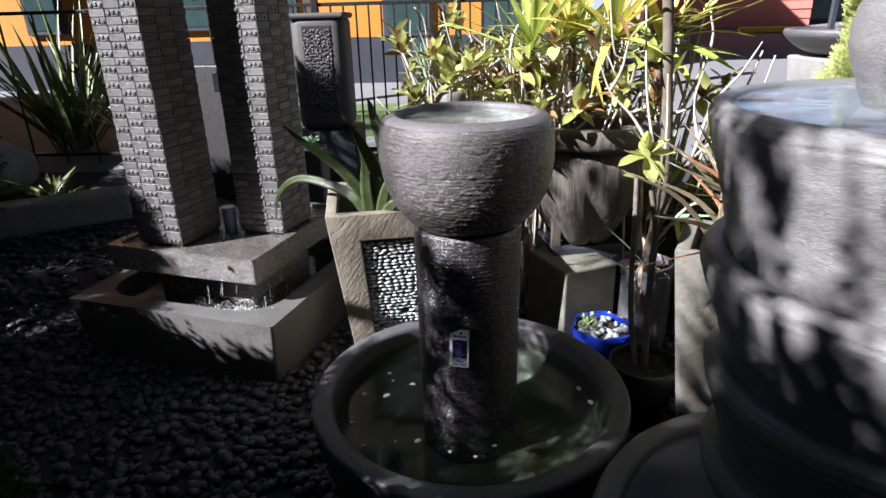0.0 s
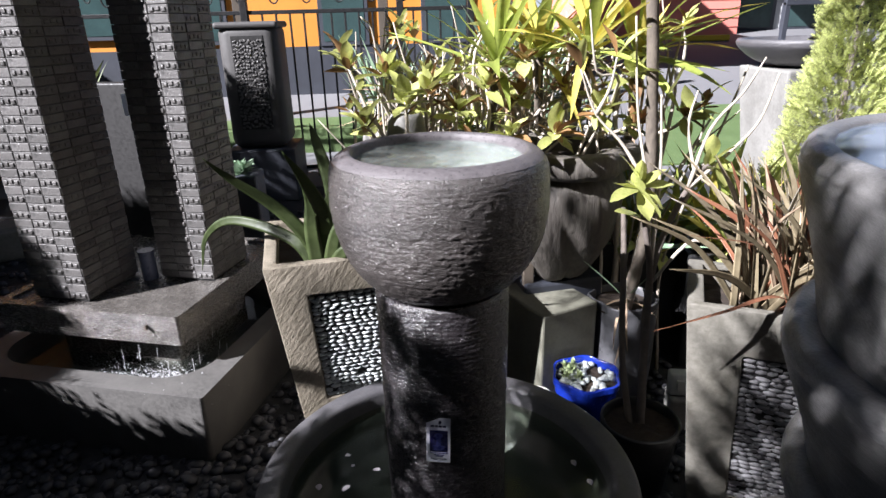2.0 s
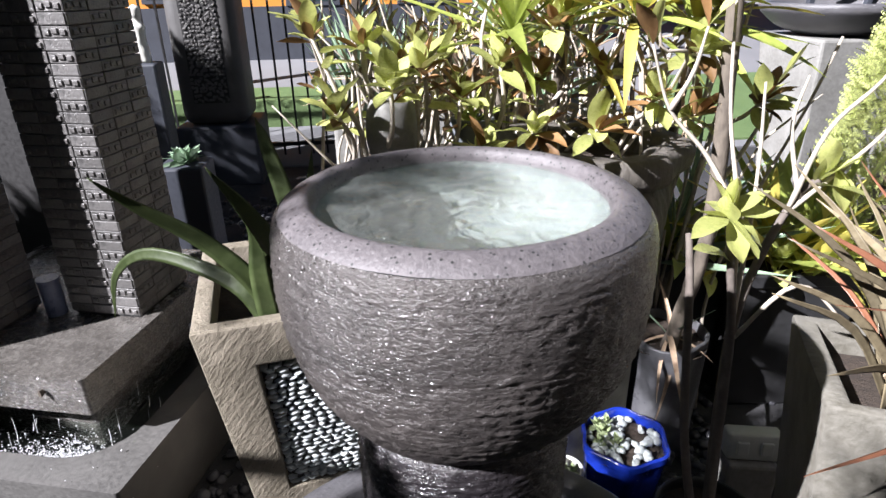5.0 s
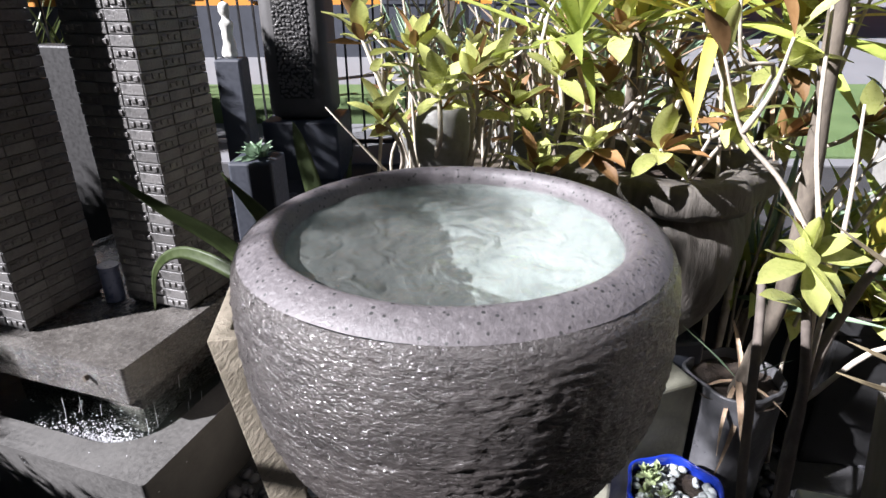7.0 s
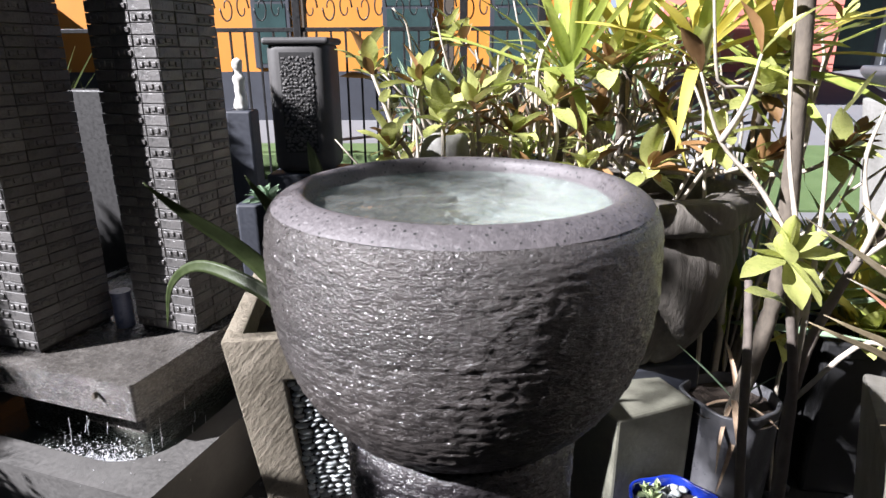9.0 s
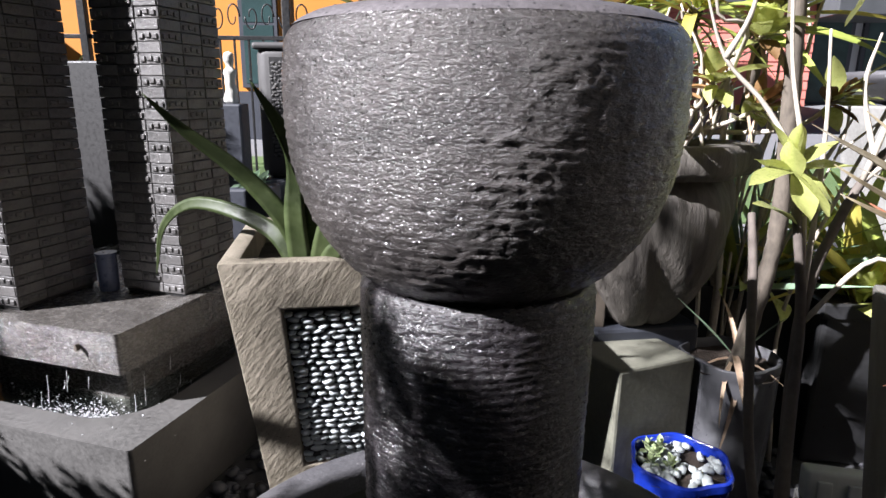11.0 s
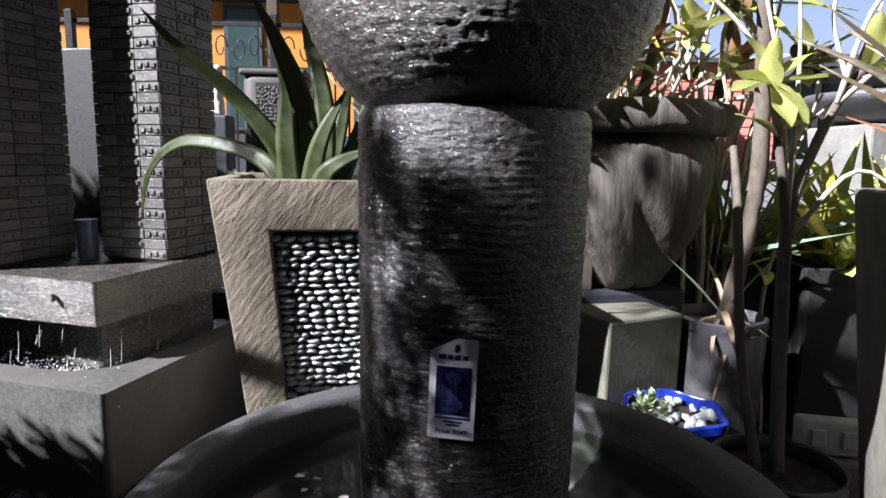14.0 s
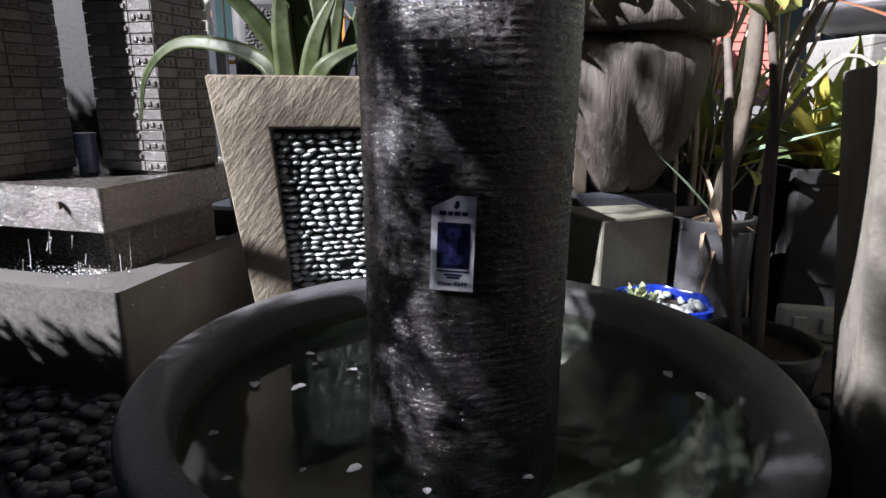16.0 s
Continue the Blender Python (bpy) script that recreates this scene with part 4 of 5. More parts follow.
# ---- plants ----
rnd = random.Random(21)
MAG = [leaf_mesh("leaf", l, w, d, f, M["mag"]) for l, w, d, f in ((0.125, 0.056, 0.25, 0.25), (0.11, 0.06, 0.05, 0.3), (0.13, 0.052, 0.4, 0.2), (0.095, 0.048, -0.15, 0.35))]
MAGB = MAG + [leaf_mesh("leaf", l, w, d, f, M["magbrown"]) for l, w, d, f in ((0.12, 0.044, 0.15, 0.5), (0.1, 0.036, -0.1, 0.6))]
MAGBB = [leaf_mesh("leaf", 0.115, 0.04, 0.1, 0.55, M["magbrown"])]
DRAC = [leaf_mesh("leaf", l, w, d, 0.3, M["drac"], 8, 0.75) for l, w, d in ((0.34, 0.036, 0.12), (0.3, 0.04, 0.3), (0.38, 0.034, 0.05), (0.28, 0.038, 0.5))]
DRACY = DRAC[:2] + [leaf_mesh("leaf", l, w, d, 0.3, M["dracyel"], 8, 0.75) for l, w, d in ((0.32, 0.034, 0.25), (0.28, 0.036, 0.1), (0.34, 0.03, 0.5))]
DRYL = [leaf_mesh("leaf", l, 0.022, d, 0.5, M["dry"], 7, 0.7) for l, d in ((0.3, 0.7), (0.24, 0.4), (0.28, 1.0))]
GREY = [leaf_mesh("leaf", l, 0.026, d, 0.5, M["greyleaf"], 7, 0.6) for l, d in ((0.42, 0.05), (0.36, 0.15), (0.46, 0.0))]


def shrub(name, base, shoots, label, cat, leaves, stem="twig", seed=0, n=12, spread=(15, 80), size=(0.55, 0.95), r0=0.009, r1=0.005, extra=()):
    """A shrub from one foot: each shoot is a bent stem with a rosette at its end; extra: bare twigs."""
    th = thing(name, Matrix.Translation(base), label, cat)
    b = Vector(base)
    rr = random.Random(seed)
    for i, s in enumerate(shoots):
        pts = [Vector(p) - b for p in s]
        part("stem", tube([Vector((rr.uniform(-0.02, 0.02), rr.uniform(-0.02, 0.02), -0.02))] + pts, r0, r1, 7, 5, 0.1), M[stem], th, smooth=True)
        ax = (pts[-1] - (pts[-2] if len(pts) > 1 else Vector((0, 0, 0)))).normalized() + Vector((rr.uniform(-0.3, 0.3), rr.uniform(-0.4, 0.1), 0.3))
        rosette(th, pts[-1], ax, leaves, n, spread, size, seed * 31 + i)
        for k in range(2):
            if len(pts) > 1 and rr.random() < 0.8:
                q = pts[-1].lerp(pts[-2], rr.uniform(0.3, 0.8))
                piece("leaf", rr.choice(leaves), th, aim(q, (rr.uniform(-1, 1), rr.uniform(-1, 0.5), rr.uniform(0, 0.6)), rr.uniform(-0.5, 0.5), rr.uniform(0.6, 0.9)))
    for e in extra:
        part("twig", tube([Vector(p) - b for p in e], 0.006, 0.0025, 6, 5, 0.1), M["twig"], th, smooth=True)
    return th


# potted magnolia shrubs behind the round bowl
pot("nursery_pot", -0.05, 2.72, 0.14, 0.3, M["black"], "black plastic nursery pot of bare-stemmed magnolia")
shrub("magnolia_shrub", (-0.05, 2.72, 0.28), [
    [(-0.07, 2.5, 0.95), (-0.13, 2.47, 1.12), (-0.19, 2.5, 1.27)], [(-0.02, 2.5, 0.9), (0.0, 2.42, 1.05), (0.0, 2.4, 1.16)],
    [(0.06, 2.5, 0.9), (0.09, 2.42, 1.06), (0.08, 2.4, 1.19)], [(0.12, 2.55, 0.85), (0.16, 2.43, 1.0), (0.17, 2.4, 1.13)],
    [(-0.12, 2.6, 0.8), (-0.1, 2.5, 0.98), (-0.14, 2.46, 1.08)], [(0.1, 2.6, 0.7), (0.2, 2.42, 0.9), (0.22, 2.36, 0.99)], [(0.1, 2.6, 0.6), (0.24, 2.42, 0.8), (0.3, 2.36, 0.88)], [(-0.02, 2.6, 0.9), (-0.06, 2.52, 1.15), (-0.06, 2.5, 1.24)], [(0.2, 2.6, 0.8), (0.28, 2.45, 1.05), (0.27, 2.42, 1.2)]],
    "leggy magnolia shrub with upright leaf whorls", "shrub", MAGB, seed=3, n=12,
    extra=([(-0.05, 2.7, 0.3), (-0.08, 2.62, 1.0), (-0.1, 2.62, 1.35), (-0.14, 2.6, 1.42)], [(0.0, 2.72, 0.3), (0.05, 2.66, 1.0), (-0.03, 2.66, 1.4)], [(0.0, 2.72, 0.3), (0.12, 2.6, 1.0), (0.14, 2.58, 1.3)]))
pot("nursery_pot", 0.45, 2.95, 0.15, 0.32, M["black"], "black plastic nursery pot of magnolia in the shade")
shrub("magnolia_shrub", (0.45, 2.95, 0.3), [
    [(0.38, 2.75, 0.9), (0.34, 2.4, 1.0), (0.33, 2.3, 1.05)], [(0.45, 2.7, 0.95), (0.46, 2.35, 1.02), (0.47, 2.25, 1.06)],
    [(0.52, 2.8, 0.95), (0.56, 2.6, 1.05), (0.56, 2.5, 1.15)], [(0.6, 2.75, 0.95), (0.62, 2.4, 1.05), (0.62, 2.3, 1.12)],
    [(0.4, 2.8, 1.0), (0.42, 2.6, 1.1), (0.4, 2.52, 1.15)], [(0.5, 2.8, 1.0), (0.68, 2.5, 1.15), (0.73, 2.32, 1.22)], [(0.5, 2.8, 0.9), (0.7, 2.5, 1.0), (0.78, 2.38, 1.06)], [(0.45, 2.8, 1.0), (0.42, 2.5, 1.2), (0.4, 2.42, 1.28)], [(0.6, 2.8, 1.0), (0.8, 2.6, 1.2), (0.86, 2.5, 1.32)], [(0.6, 2.8, 0.9), (0.9, 2.5, 1.0), (0.98, 2.42, 1.08)]],
    "spreading magnolia shrub with green and rusty leaves", "shrub", MAGB, seed=4, n=13,
    extra=([(0.5, 2.9, 0.4), (0.66, 2.3, 1.15), (0.57, 2.2, 1.25), (0.54, 2.2, 1.42)], [(0.5, 2.9, 0.4), (0.62, 2.4, 1.05), (0.56, 2.4, 1.3)]))

# bare bleached canes among the pots
for cx_, cy_, count_, seed_ in ((0.5, 2.85, 64, 88), (0.4, 3.2, 56, 89)):
    cn = thing("bare_canes", pose(cx_, cy_, 0), "thicket of bare bleached canes behind the bowl", "shrub")
    rr = random.Random(seed_)
    for i in range(count_):
        x, y = rr.uniform(-0.62, 0.55), rr.uniform(-0.35, 0.25)
        a = (x + rr.gauss(0, 0.08), y + rr.gauss(0, 0.06))
        z = rr.uniform(0.95, 1.4)
        pts = [(x, y, 0), (x + rr.gauss(0, 0.03), y, 0.5), (a[0], a[1], z * 0.85), (a[0] + rr.gauss(0, 0.06), a[1] + rr.gauss(0, 0.04), z)]
        part("cane", tube(pts, rr.choice((0.005, 0.007, 0.009, 0.015)), 0.0035, 6, 5, 0.12), M["twig"], cn, smooth=True)
        if i % 2:
            q = Vector(pts[-1])
            rosette(cn, q, (0, -0.3, 1), MAGB, 6, (20, 85), (0.55, 0.85), 900 + i)
            part("cane", tube([pts[2], (a[0] + rr.gauss(0, 0.08), a[1] - 0.04, z + rr.uniform(-0.05, 0.1))], 0.005, 0.002, 5, 4, 0.1), M["twig"], cn, smooth=True)

# sapling in the black pot, with the big whorl of leaves
SB = Vector((0.668, 1.862, 0.225))
sap = shrub("magnolia_sapling", SB, [
    [(0.675, 1.9, 0.45), (0.69, 1.95, 0.68), (0.665, 1.95, 0.82), (0.632, 1.945, 0.955)], [(0.69, 1.95, 0.66), (0.76, 2.0, 0.85), (0.83, 2.02, 0.97), (0.85, 2.0, 1.0)]],
    "thin magnolia sapling with large bright green leaves", "tree", MAG, stem="dstem", seed=6, n=3, spread=(5, 35), size=(0.8, 1.0), r0=0.0125, r1=0.007,
    extra=([(0.69, 1.95, 0.68), (0.66, 1.96, 0.95), (0.63, 2.0, 1.15), (0.61, 2.02, 1.4)], [(0.69, 1.95, 0.68), (0.7, 1.98, 1.0), (0.69, 2.0, 1.2)],
           [(0.69, 1.95, 0.9), (0.6, 2.0, 1.06), (0.52, 2.02, 1.15), (0.47, 2.02, 1.27)], [(0.52, 2.02, 1.15), (0.55, 2.01, 1.22), (0.56, 2.0, 1.3)],
           [(0.8, 2.01, 0.93), (0.84, 2.0, 1.1), (0.9, 1.97, 1.2), (0.95, 1.97, 1.29)], [(0.8, 2.01, 0.93), (0.9, 2.0, 1.03), (0.97, 1.99, 1.12), (1.0, 1.98, 1.25)],
           [(0.82, 2.01, 0.96), (0.8, 2.05, 1.1), (0.82, 2.06, 1.2)], [(0.69, 1.95, 0.66), (0.8, 1.93, 0.8), (0.9, 1.88, 0.72)]))
WH = Vector((0.628, 1.942, 0.955)) - SB
for d, me, spin, sc in (((1, -0.25, 0.18), MAG[1], 0.1, 1.12), ((-0.9, -0.5, 0.06), MAG[0], -0.2, 1.02), ((-0.85, -0.1, 0.12), MAG[3], 0.3, 0.95), ((0.12, -0.35, 1), MAG[3], 0.8, 1.0),
                        ((0.55, -0.2, 0.75), MAG[0], 0.4, 0.85), ((0.25, -0.6, -0.95), MAG[1], 0.2, 1.05), ((0.6, -0.45, -0.75), MAG[1], -0.5, 1.1), ((0.75, -0.5, -0.3), MAG[2], 0.3, 0.8),
                        ((-0.2, 0.3, 1), MAGBB[0], 0.5, 0.8), ((0.3, 0.5, 0.9), MAGBB[0], -0.6, 0.75), ((0.05, 0.9, 0.3), MAG[2], 0.0, 0.9)):
    piece("leaf", me, sap, aim(WH, d, spin, sc * 0.82))
for p, d, me in (((0.87, 1.99, 1.03), (0.15, -0.4, -0.9), MAG[1]), ((0.87, 1.99, 1.03), (0.6, -0.3, -0.7), MAG[0]), ((0.85, 1.99, 1.02), (-0.3, -0.5, 0.9), MAG[3]), ((0.47, 2.02, 1.27), (0.1, -0.3, 1), MAG[3]),
                 ((0.47, 2.02, 1.27), (-0.5, -0.3, 0.8), MAGBB[0]), ((0.56, 2.0, 1.3), (0.5, -0.3, 0.9), MAG[0]), ((0.56, 2.0, 1.3), (-0.4, 0.1, 1), MAGBB[0]), ((0.7, 1.98, 1.2), (0.4, -0.4, 0.8), MAG[3])):
    piece("leaf", me, sap, aim(Vector(p) - SB, d, 0.2, 0.85))
part("stem", tube([Vector((-0.02, 0.03, -0.01)), Vector((-0.035, 0.1, 0.2)), Vector((-0.02, 0.2, 0.5)), Vector((-0.01, 0.26, 0.62))], 0.011, 0.008, 8, 5, 0.05), M["dstem"], sap, smooth=True)

# thick pale trunk in the grow bag
tr = thing("cabbage_tree", pose(0.815, 2.36, 0.37), "thick pale trunk with drooping strap leaves", "tree")
part("trunk", tube([(-0.03, 0, -0.02), (0.0, -0.03, 0.25), (0.0, -0.06, 0.46), (-0.045, -0.09, 0.87), (-0.1, -0.11, 1.4), (-0.1, -0.1, 2.1)], 0.022, 0.016, 14, 8, 0.09), M["bark"], tr, "pale grey-brown bark", smooth=True)
rosette(tr, (-0.05, -0.08, 2.1), (0, 0, 1), DRAC, 40, (10, 120), (1.0, 1.5), 77)
rosette(tr, (-0.03, 0.0, 0.04), (-0.6, -0.5, 0.5), DRYL + GREY[:1], 9, (20, 90), (0.5, 0.8), 78)


def strap_tree(base, top, n, leaves, seed, label, axis=(0, -0.2, 1), spread=(8, 85), size=(0.8, 1.15), dry=6):
    th = thing("dracaena", Matrix.Translation(base), label, "dracaena", "potted dracaenas")
    t = Vector(top) - Vector(base)
    part("trunk", tube([(0, 0, -0.02), t * 0.5 + Vector((0.02, 0.01, 0)), t], 0.02, 0.016, 9, 6, 0.08), M["bark"], th, smooth=True)
    rosette(th, t, axis, leaves, n, spread, size, seed)
    rosette(th, t - Vector((0, 0, 0.03)), axis, DRYL, dry, (85, 140), (0.5, 0.8), seed + 1)
    return th


pot("nursery_pot", 0.3, 3.2, 0.14, 0.3, M["black"], "black plastic nursery pot of dracaena")
strap_tree((0.3, 3.2, 0.28), (0.318, 2.52, 1.26), 26, DRAC, 101, "dracaena with a whorl of long green strap leaves")
pot("nursery_pot", 0.62, 3.3, 0.14, 0.3, M["black"], "black plastic nursery pot of yellowing dracaena")
strap_tree((0.6, 3.3, 0.28), (0.5, 2.66, 1.28), 24, DRACY, 103, "dracaena with yellow-edged strap leaves")
strap_tree((0.68, 3.34, 0.28), (0.62, 2.45, 1.3), 24, DRACY, 105, "dracaena with broad drooping yellow-green leaves", (0.2, -0.4, 1))
pot("nursery_pot", 0.95, 3.1, 0.14, 0.3, M["black"], "black plastic nursery pot of green dracaena")
strap_tree((0.95, 3.1, 0.28), (0.84, 2.55, 1.27), 22, DRACY + DRAC, 107, "dracaena with mixed green and yellow leaves", (0.2, -0.3, 1))


def clump(name, base, n, length, leafset, seed, label, cat, lean=(5, 60), size=(0.8, 1.2)):
    th = thing(name, Matrix.Translation(base), label, cat)
    rr = random.Random(seed)
    for i in range(n):
        a, el = rr.uniform(0, 6.28), radians(rr.uniform(*lean))
        d = (math.cos(a) * math.sin(el), math.sin(a) * math.sin(el), math.cos(el))
        q = Vector((rr.gauss(0, length * 0.08), rr.gauss(0, length * 0.08), 0))
        piece("leaf", rr.choice(leafset), th, aim(q, d, rr.uniform(-0.6, 0.6), rr.uniform(*size)))
    return th


clump("grey_agave", (-0.08, 3.5, 0.86), 40, 0.4, GREY, 11, "clump of blue-green upright strap leaves", "agave", (3, 45), (0.9, 1.25))
b = part("raised_bed", box(-0.22, 0.95, 3.42, 3.85, 0, 0.88, 0.015), M["palestone"])
tagged(b, "weathered pale stone raised bed behind the pots", "raised bed")
clump("grey_agave", (0.12, 3.55, 0.86), 30, 0.4, GREY + DRYL, 12, "clump of blue-green leaves with dry tips", "agave", (3, 50), (0.8, 1.15))
clump("dry_grass_clump", (0.3, 3.5, 0.86), 95, 0.5, DRYL, 13, "tangled clump of dry brown leaves", "grass", (5, 70), (1.1, 1.9))
clump("dry_grass_clump", (0.65, 3.55, 0.86), 90, 0.5, DRYL + GREY, 14, "dry brown and grey-green leaves", "grass", (5, 70), (1.1, 1.9))
clump("potted_grass", (0.225, 2.57, 1.01), 22, 0.12, [leaf_mesh("leaf", 0.13, 0.011, 0.4, 0.4, M["drac"], 6, 0.6)], 15, "fine green grassy leaves in a pot", "grass", (10, 70))
clump("low_shrub", (0.95, 2.75, 0.5), 95, 0.7, MAG + DRAC + GREY, 16, "low green shrub filling the gap in the shade", "shrub", (10, 80), (0.9, 1.3))


def planter_box(x, y, d, label):
    """A plain box with a turned rim and soil, black in place of shade."""
    th = thing("planter_box", pose(x, y, 0, 0, 0, -5), label, "planter")
    part("body", box(-0.19, 0.19, -d + 0.01, d - 0.01, 0, 0.49, 0.012), M["black"], th)
    for x0, x1, y0, y1 in ((-0.2, 0.2, -d, -d + 0.02), (-0.2, 0.2, d - 0.02, d), (-0.2, -0.18, -d + 0.021, d - 0.021), (0.18, 0.2, -d + 0.021, d - 0.021)):
        part("rim", box(x0, x1, y0, y1, 0.47, 0.515, 0.004), M["black"], th)
    part("soil", box(-0.178, 0.178, -d + 0.022, d - 0.022, 0.485, 0.505), M["soil"], th, "dark potting soil")


planter_box(0.95, 2.76, 0.12, "planter box coloured black for shade behind the sapling")
clump("low_shrub", (1.3, 2.6, 0.5), 110, 0.75, DRAC + MAG + DRACY, 17, "green strappy shrub below the conifer", "shrub", (8, 75), (1.0, 1.5))
planter_box(1.3, 2.62, 0.14, "planter box coloured black for shade below the conifer")

# aloe in the pebble planter
al = thing("aloe_plant", pose(-0.262, 2.13, 0.695), "green aloe with thick arching pointed leaves", "aloe")
AB = Vector((-0.262, 2.13, 0.695))
for pts, wd, tk in (
        ([(-0.28, 2.06, 0.7), (-0.36, 2.1, 0.8), (-0.55, 2.2, 0.835), (-0.66, 2.25, 0.77), (-0.70, 2.27, 0.642)], 0.036, 0.016),
        ([(-0.275, 2.09, 0.7), (-0.31, 2.06, 0.82), (-0.39, 2.05, 0.92), (-0.49, 2.02, 1.01), (-0.545, 1.99, 1.075)], 0.042, 0.02),
        ([(-0.255, 2.09, 0.7), (-0.25, 2.04, 0.88), (-0.28, 1.98, 1.0), (-0.325, 1.93, 1.10)], 0.05, 0.024),
        ([(-0.28, 2.05, 0.7), (-0.287, 2.035, 0.84), (-0.285, 2.035, 0.93), (-0.303, 2.03, 0.99)], 0.046, 0.02),
        ([(-0.24, 2.15, 0.7), (-0.235, 2.18, 0.9), (-0.275, 2.22, 1.06), (-0.295, 2.24, 1.12)], 0.048, 0.02),
        ([(-0.25, 2.05, 0.7), (-0.22, 2.03, 0.83), (-0.165, 2.03, 0.94)], 0.044, 0.02),
        ([(-0.24, 2.06, 0.7), (-0.2, 2.02, 0.78), (-0.1, 2.02, 0.83)], 0.044, 0.02),
        ([(-0.22, 2.15, 0.7), (-0.17, 2.2, 0.84), (-0.13, 2.22, 0.98)], 0.044, 0.018),
        ([(-0.24, 2.17, 0.7), (-0.21, 2.25, 0.88), (-0.19, 2.3, 1.03)], 0.04, 0.018),
        ([(-0.26, 2.08, 0.7), (-0.255, 2.06, 0.8), (-0.235, 2.05, 0.96)], 0.048, 0.02)):
    part("leaf", blade([Vector(p) - AB for p in pts], wd, tk * 1.15, (0, -1, 0.35), 6, cup=0.08), M["aloe"], al, smooth=True)

# bronze flax in the weathered planter
ph = thing("bronze_flax", pose(0.945, 1.655, 0.72), "bronze flax with stiff reddish strap leaves", "flax")
rr = random.Random(31)
for i in range(120):
    a, sp = rr.uniform(0, 6.28), rr.uniform(0.04, 0.36)
    h = rr.uniform(0.2, 0.4) * (1.2 - sp)
    d = Vector((math.cos(a), math.sin(a), 0))
    q = Vector((rr.gauss(-0.02, 0.07), rr.gauss(0, 0.045), 0))
    part("leaf", blade([q, q + d * sp * 0.45 + Vector((0, 0, h * 0.65)), q + d * sp + Vector((0, 0, h))], rr.uniform(0.012, 0.022), 0.002, (-d.y, d.x, 0.1) if i % 2 else (0, -1, 0.2), 4), M["phorred"] if i % 6 == 0 else (M["dry"] if i % 5 == 1 else M["phor"]), ph, smooth=True)
for pts in ([(0, -0.05, 0), (-0.16, -0.14, 0.1), (-0.3, -0.18, 0.09), (-0.45, -0.19, 0.06)], [(0, -0.03, 0), (-0.12, -0.02, 0.16), (-0.3, 0.0, 0.2)]):
    part("leaf", blade(pts, 0.016, 0.002, (0, 0, 1), 6), M["phorred"], ph, "long red drooping leaf", smooth=True)


def sprays(name, centre, h, r_of, n, size, material, seed, lean=0.35):
    """A conifer's or hedge's foliage: many small ferny sprays as one mesh."""
    r_ = np.random.RandomState(seed)
    vs, fs = [], []
    for i in range(n):
        f = r_.rand()
        a = r_.uniform(0, 6.283)
        rad = r_of(f) * (0.55 + 0.45 * math.sqrt(r_.rand())) * (1 + 0.25 * noise.noise(Vector((math.cos(a) * 2, math.sin(a) * 2, f * 6))))
        p = Vector((rad * math.cos(a), rad * math.sin(a), f * h)) + Vector(centre)
        d = Vector((math.cos(a), math.sin(a), r_.uniform(0.2, 1.4))).normalized()
        s = d.cross(Vector((r_.uniform(-1, 1), r_.uniform(-1, 1), r_.uniform(-1, 1)))).normalized()
        L_ = size * r_.uniform(0.6, 1.3)
        for k in range(5):
            b0 = p + d * L_ * k / 5
            for sg in (-1, 1):
                t = b0 + (d * 0.6 + s * sg) * L_ * 0.34 * (1 - k / 6)
                j = len(vs)
                vs += [b0[:], (b0 + d * L_ * 0.16)[:], t[:]]
                fs.append((j, j + 1, j + 2))
    me = bpy.data.meshes.new(name)
    me.from_pydata(vs, [], fs)
    me.materials.append(material)
    return me


co = thing("golden_conifer", pose(1.92, 2.95, 0), "golden-green feathery conifer of pointed shape", "conifer")
part("trunk", tube([(0, 0, 0), (0, 0, 1.6)], 0.03, 0.008, 8), M["dstem"], co, smooth=True)
piece("crown", sprays("crown", (0, 0, 0.3), 1.55, lambda f: 0.27 * (1 - f) ** 0.75 * min(1, f * 6 + 0.4) + 0.02, 9000, 0.045, M["thuja"], 8), co, Matrix.Identity(4))
tagged(co.children[1], kind="stuff")

# ---- stone bird bath and other pieces behind ----
bb = thing("bird_bath", pose(2.72, 4.45, 0), "shallow stone bird bath bowl on a tapered pale pedestal", "bird bath")
part("bowl", lathe(smooth_profile([(0.14, 1.05), (0.2, 1.055), (0.33, 1.1), (0.43, 1.18), (0.448, 1.215)], 5) + [(0.44, 1.235), (0.4, 1.235), (0.36, 1.19), (0.2, 1.14), (0.01, 1.135)], 72, rib, 0.02), M["basin"], bb, smooth=True)
pb = box(-0.3, 0.3, -0.3, 0.3, 0, 1.05, 0.015)
for v in pb.verts:
    k = 0.62 + 0.38 * v.co.z / 1.05
    v.co.x, v.co.y = v.co.x * k, v.co.y * k
part("pedestal", pb, M["palestone"], bb, "tapered pale stone pedestal")
b = part("boulder", lathe(smooth_profile([(0.1, 0), (0.26, 0.08), (0.33, 0.35), (0.3, 0.7), (0.2, 0.95), (0.01, 1.03)], 5), 48, lambda x, y, z: 0.03 * noise.noise(Vector((x * 5, y * 5, z * 4))), 0.04), M["palestone"], smooth=True)
b.location = (2.5, 3.25, 0)
tagged(b, "rounded pale grey boulder beside the conifer", "boulder")
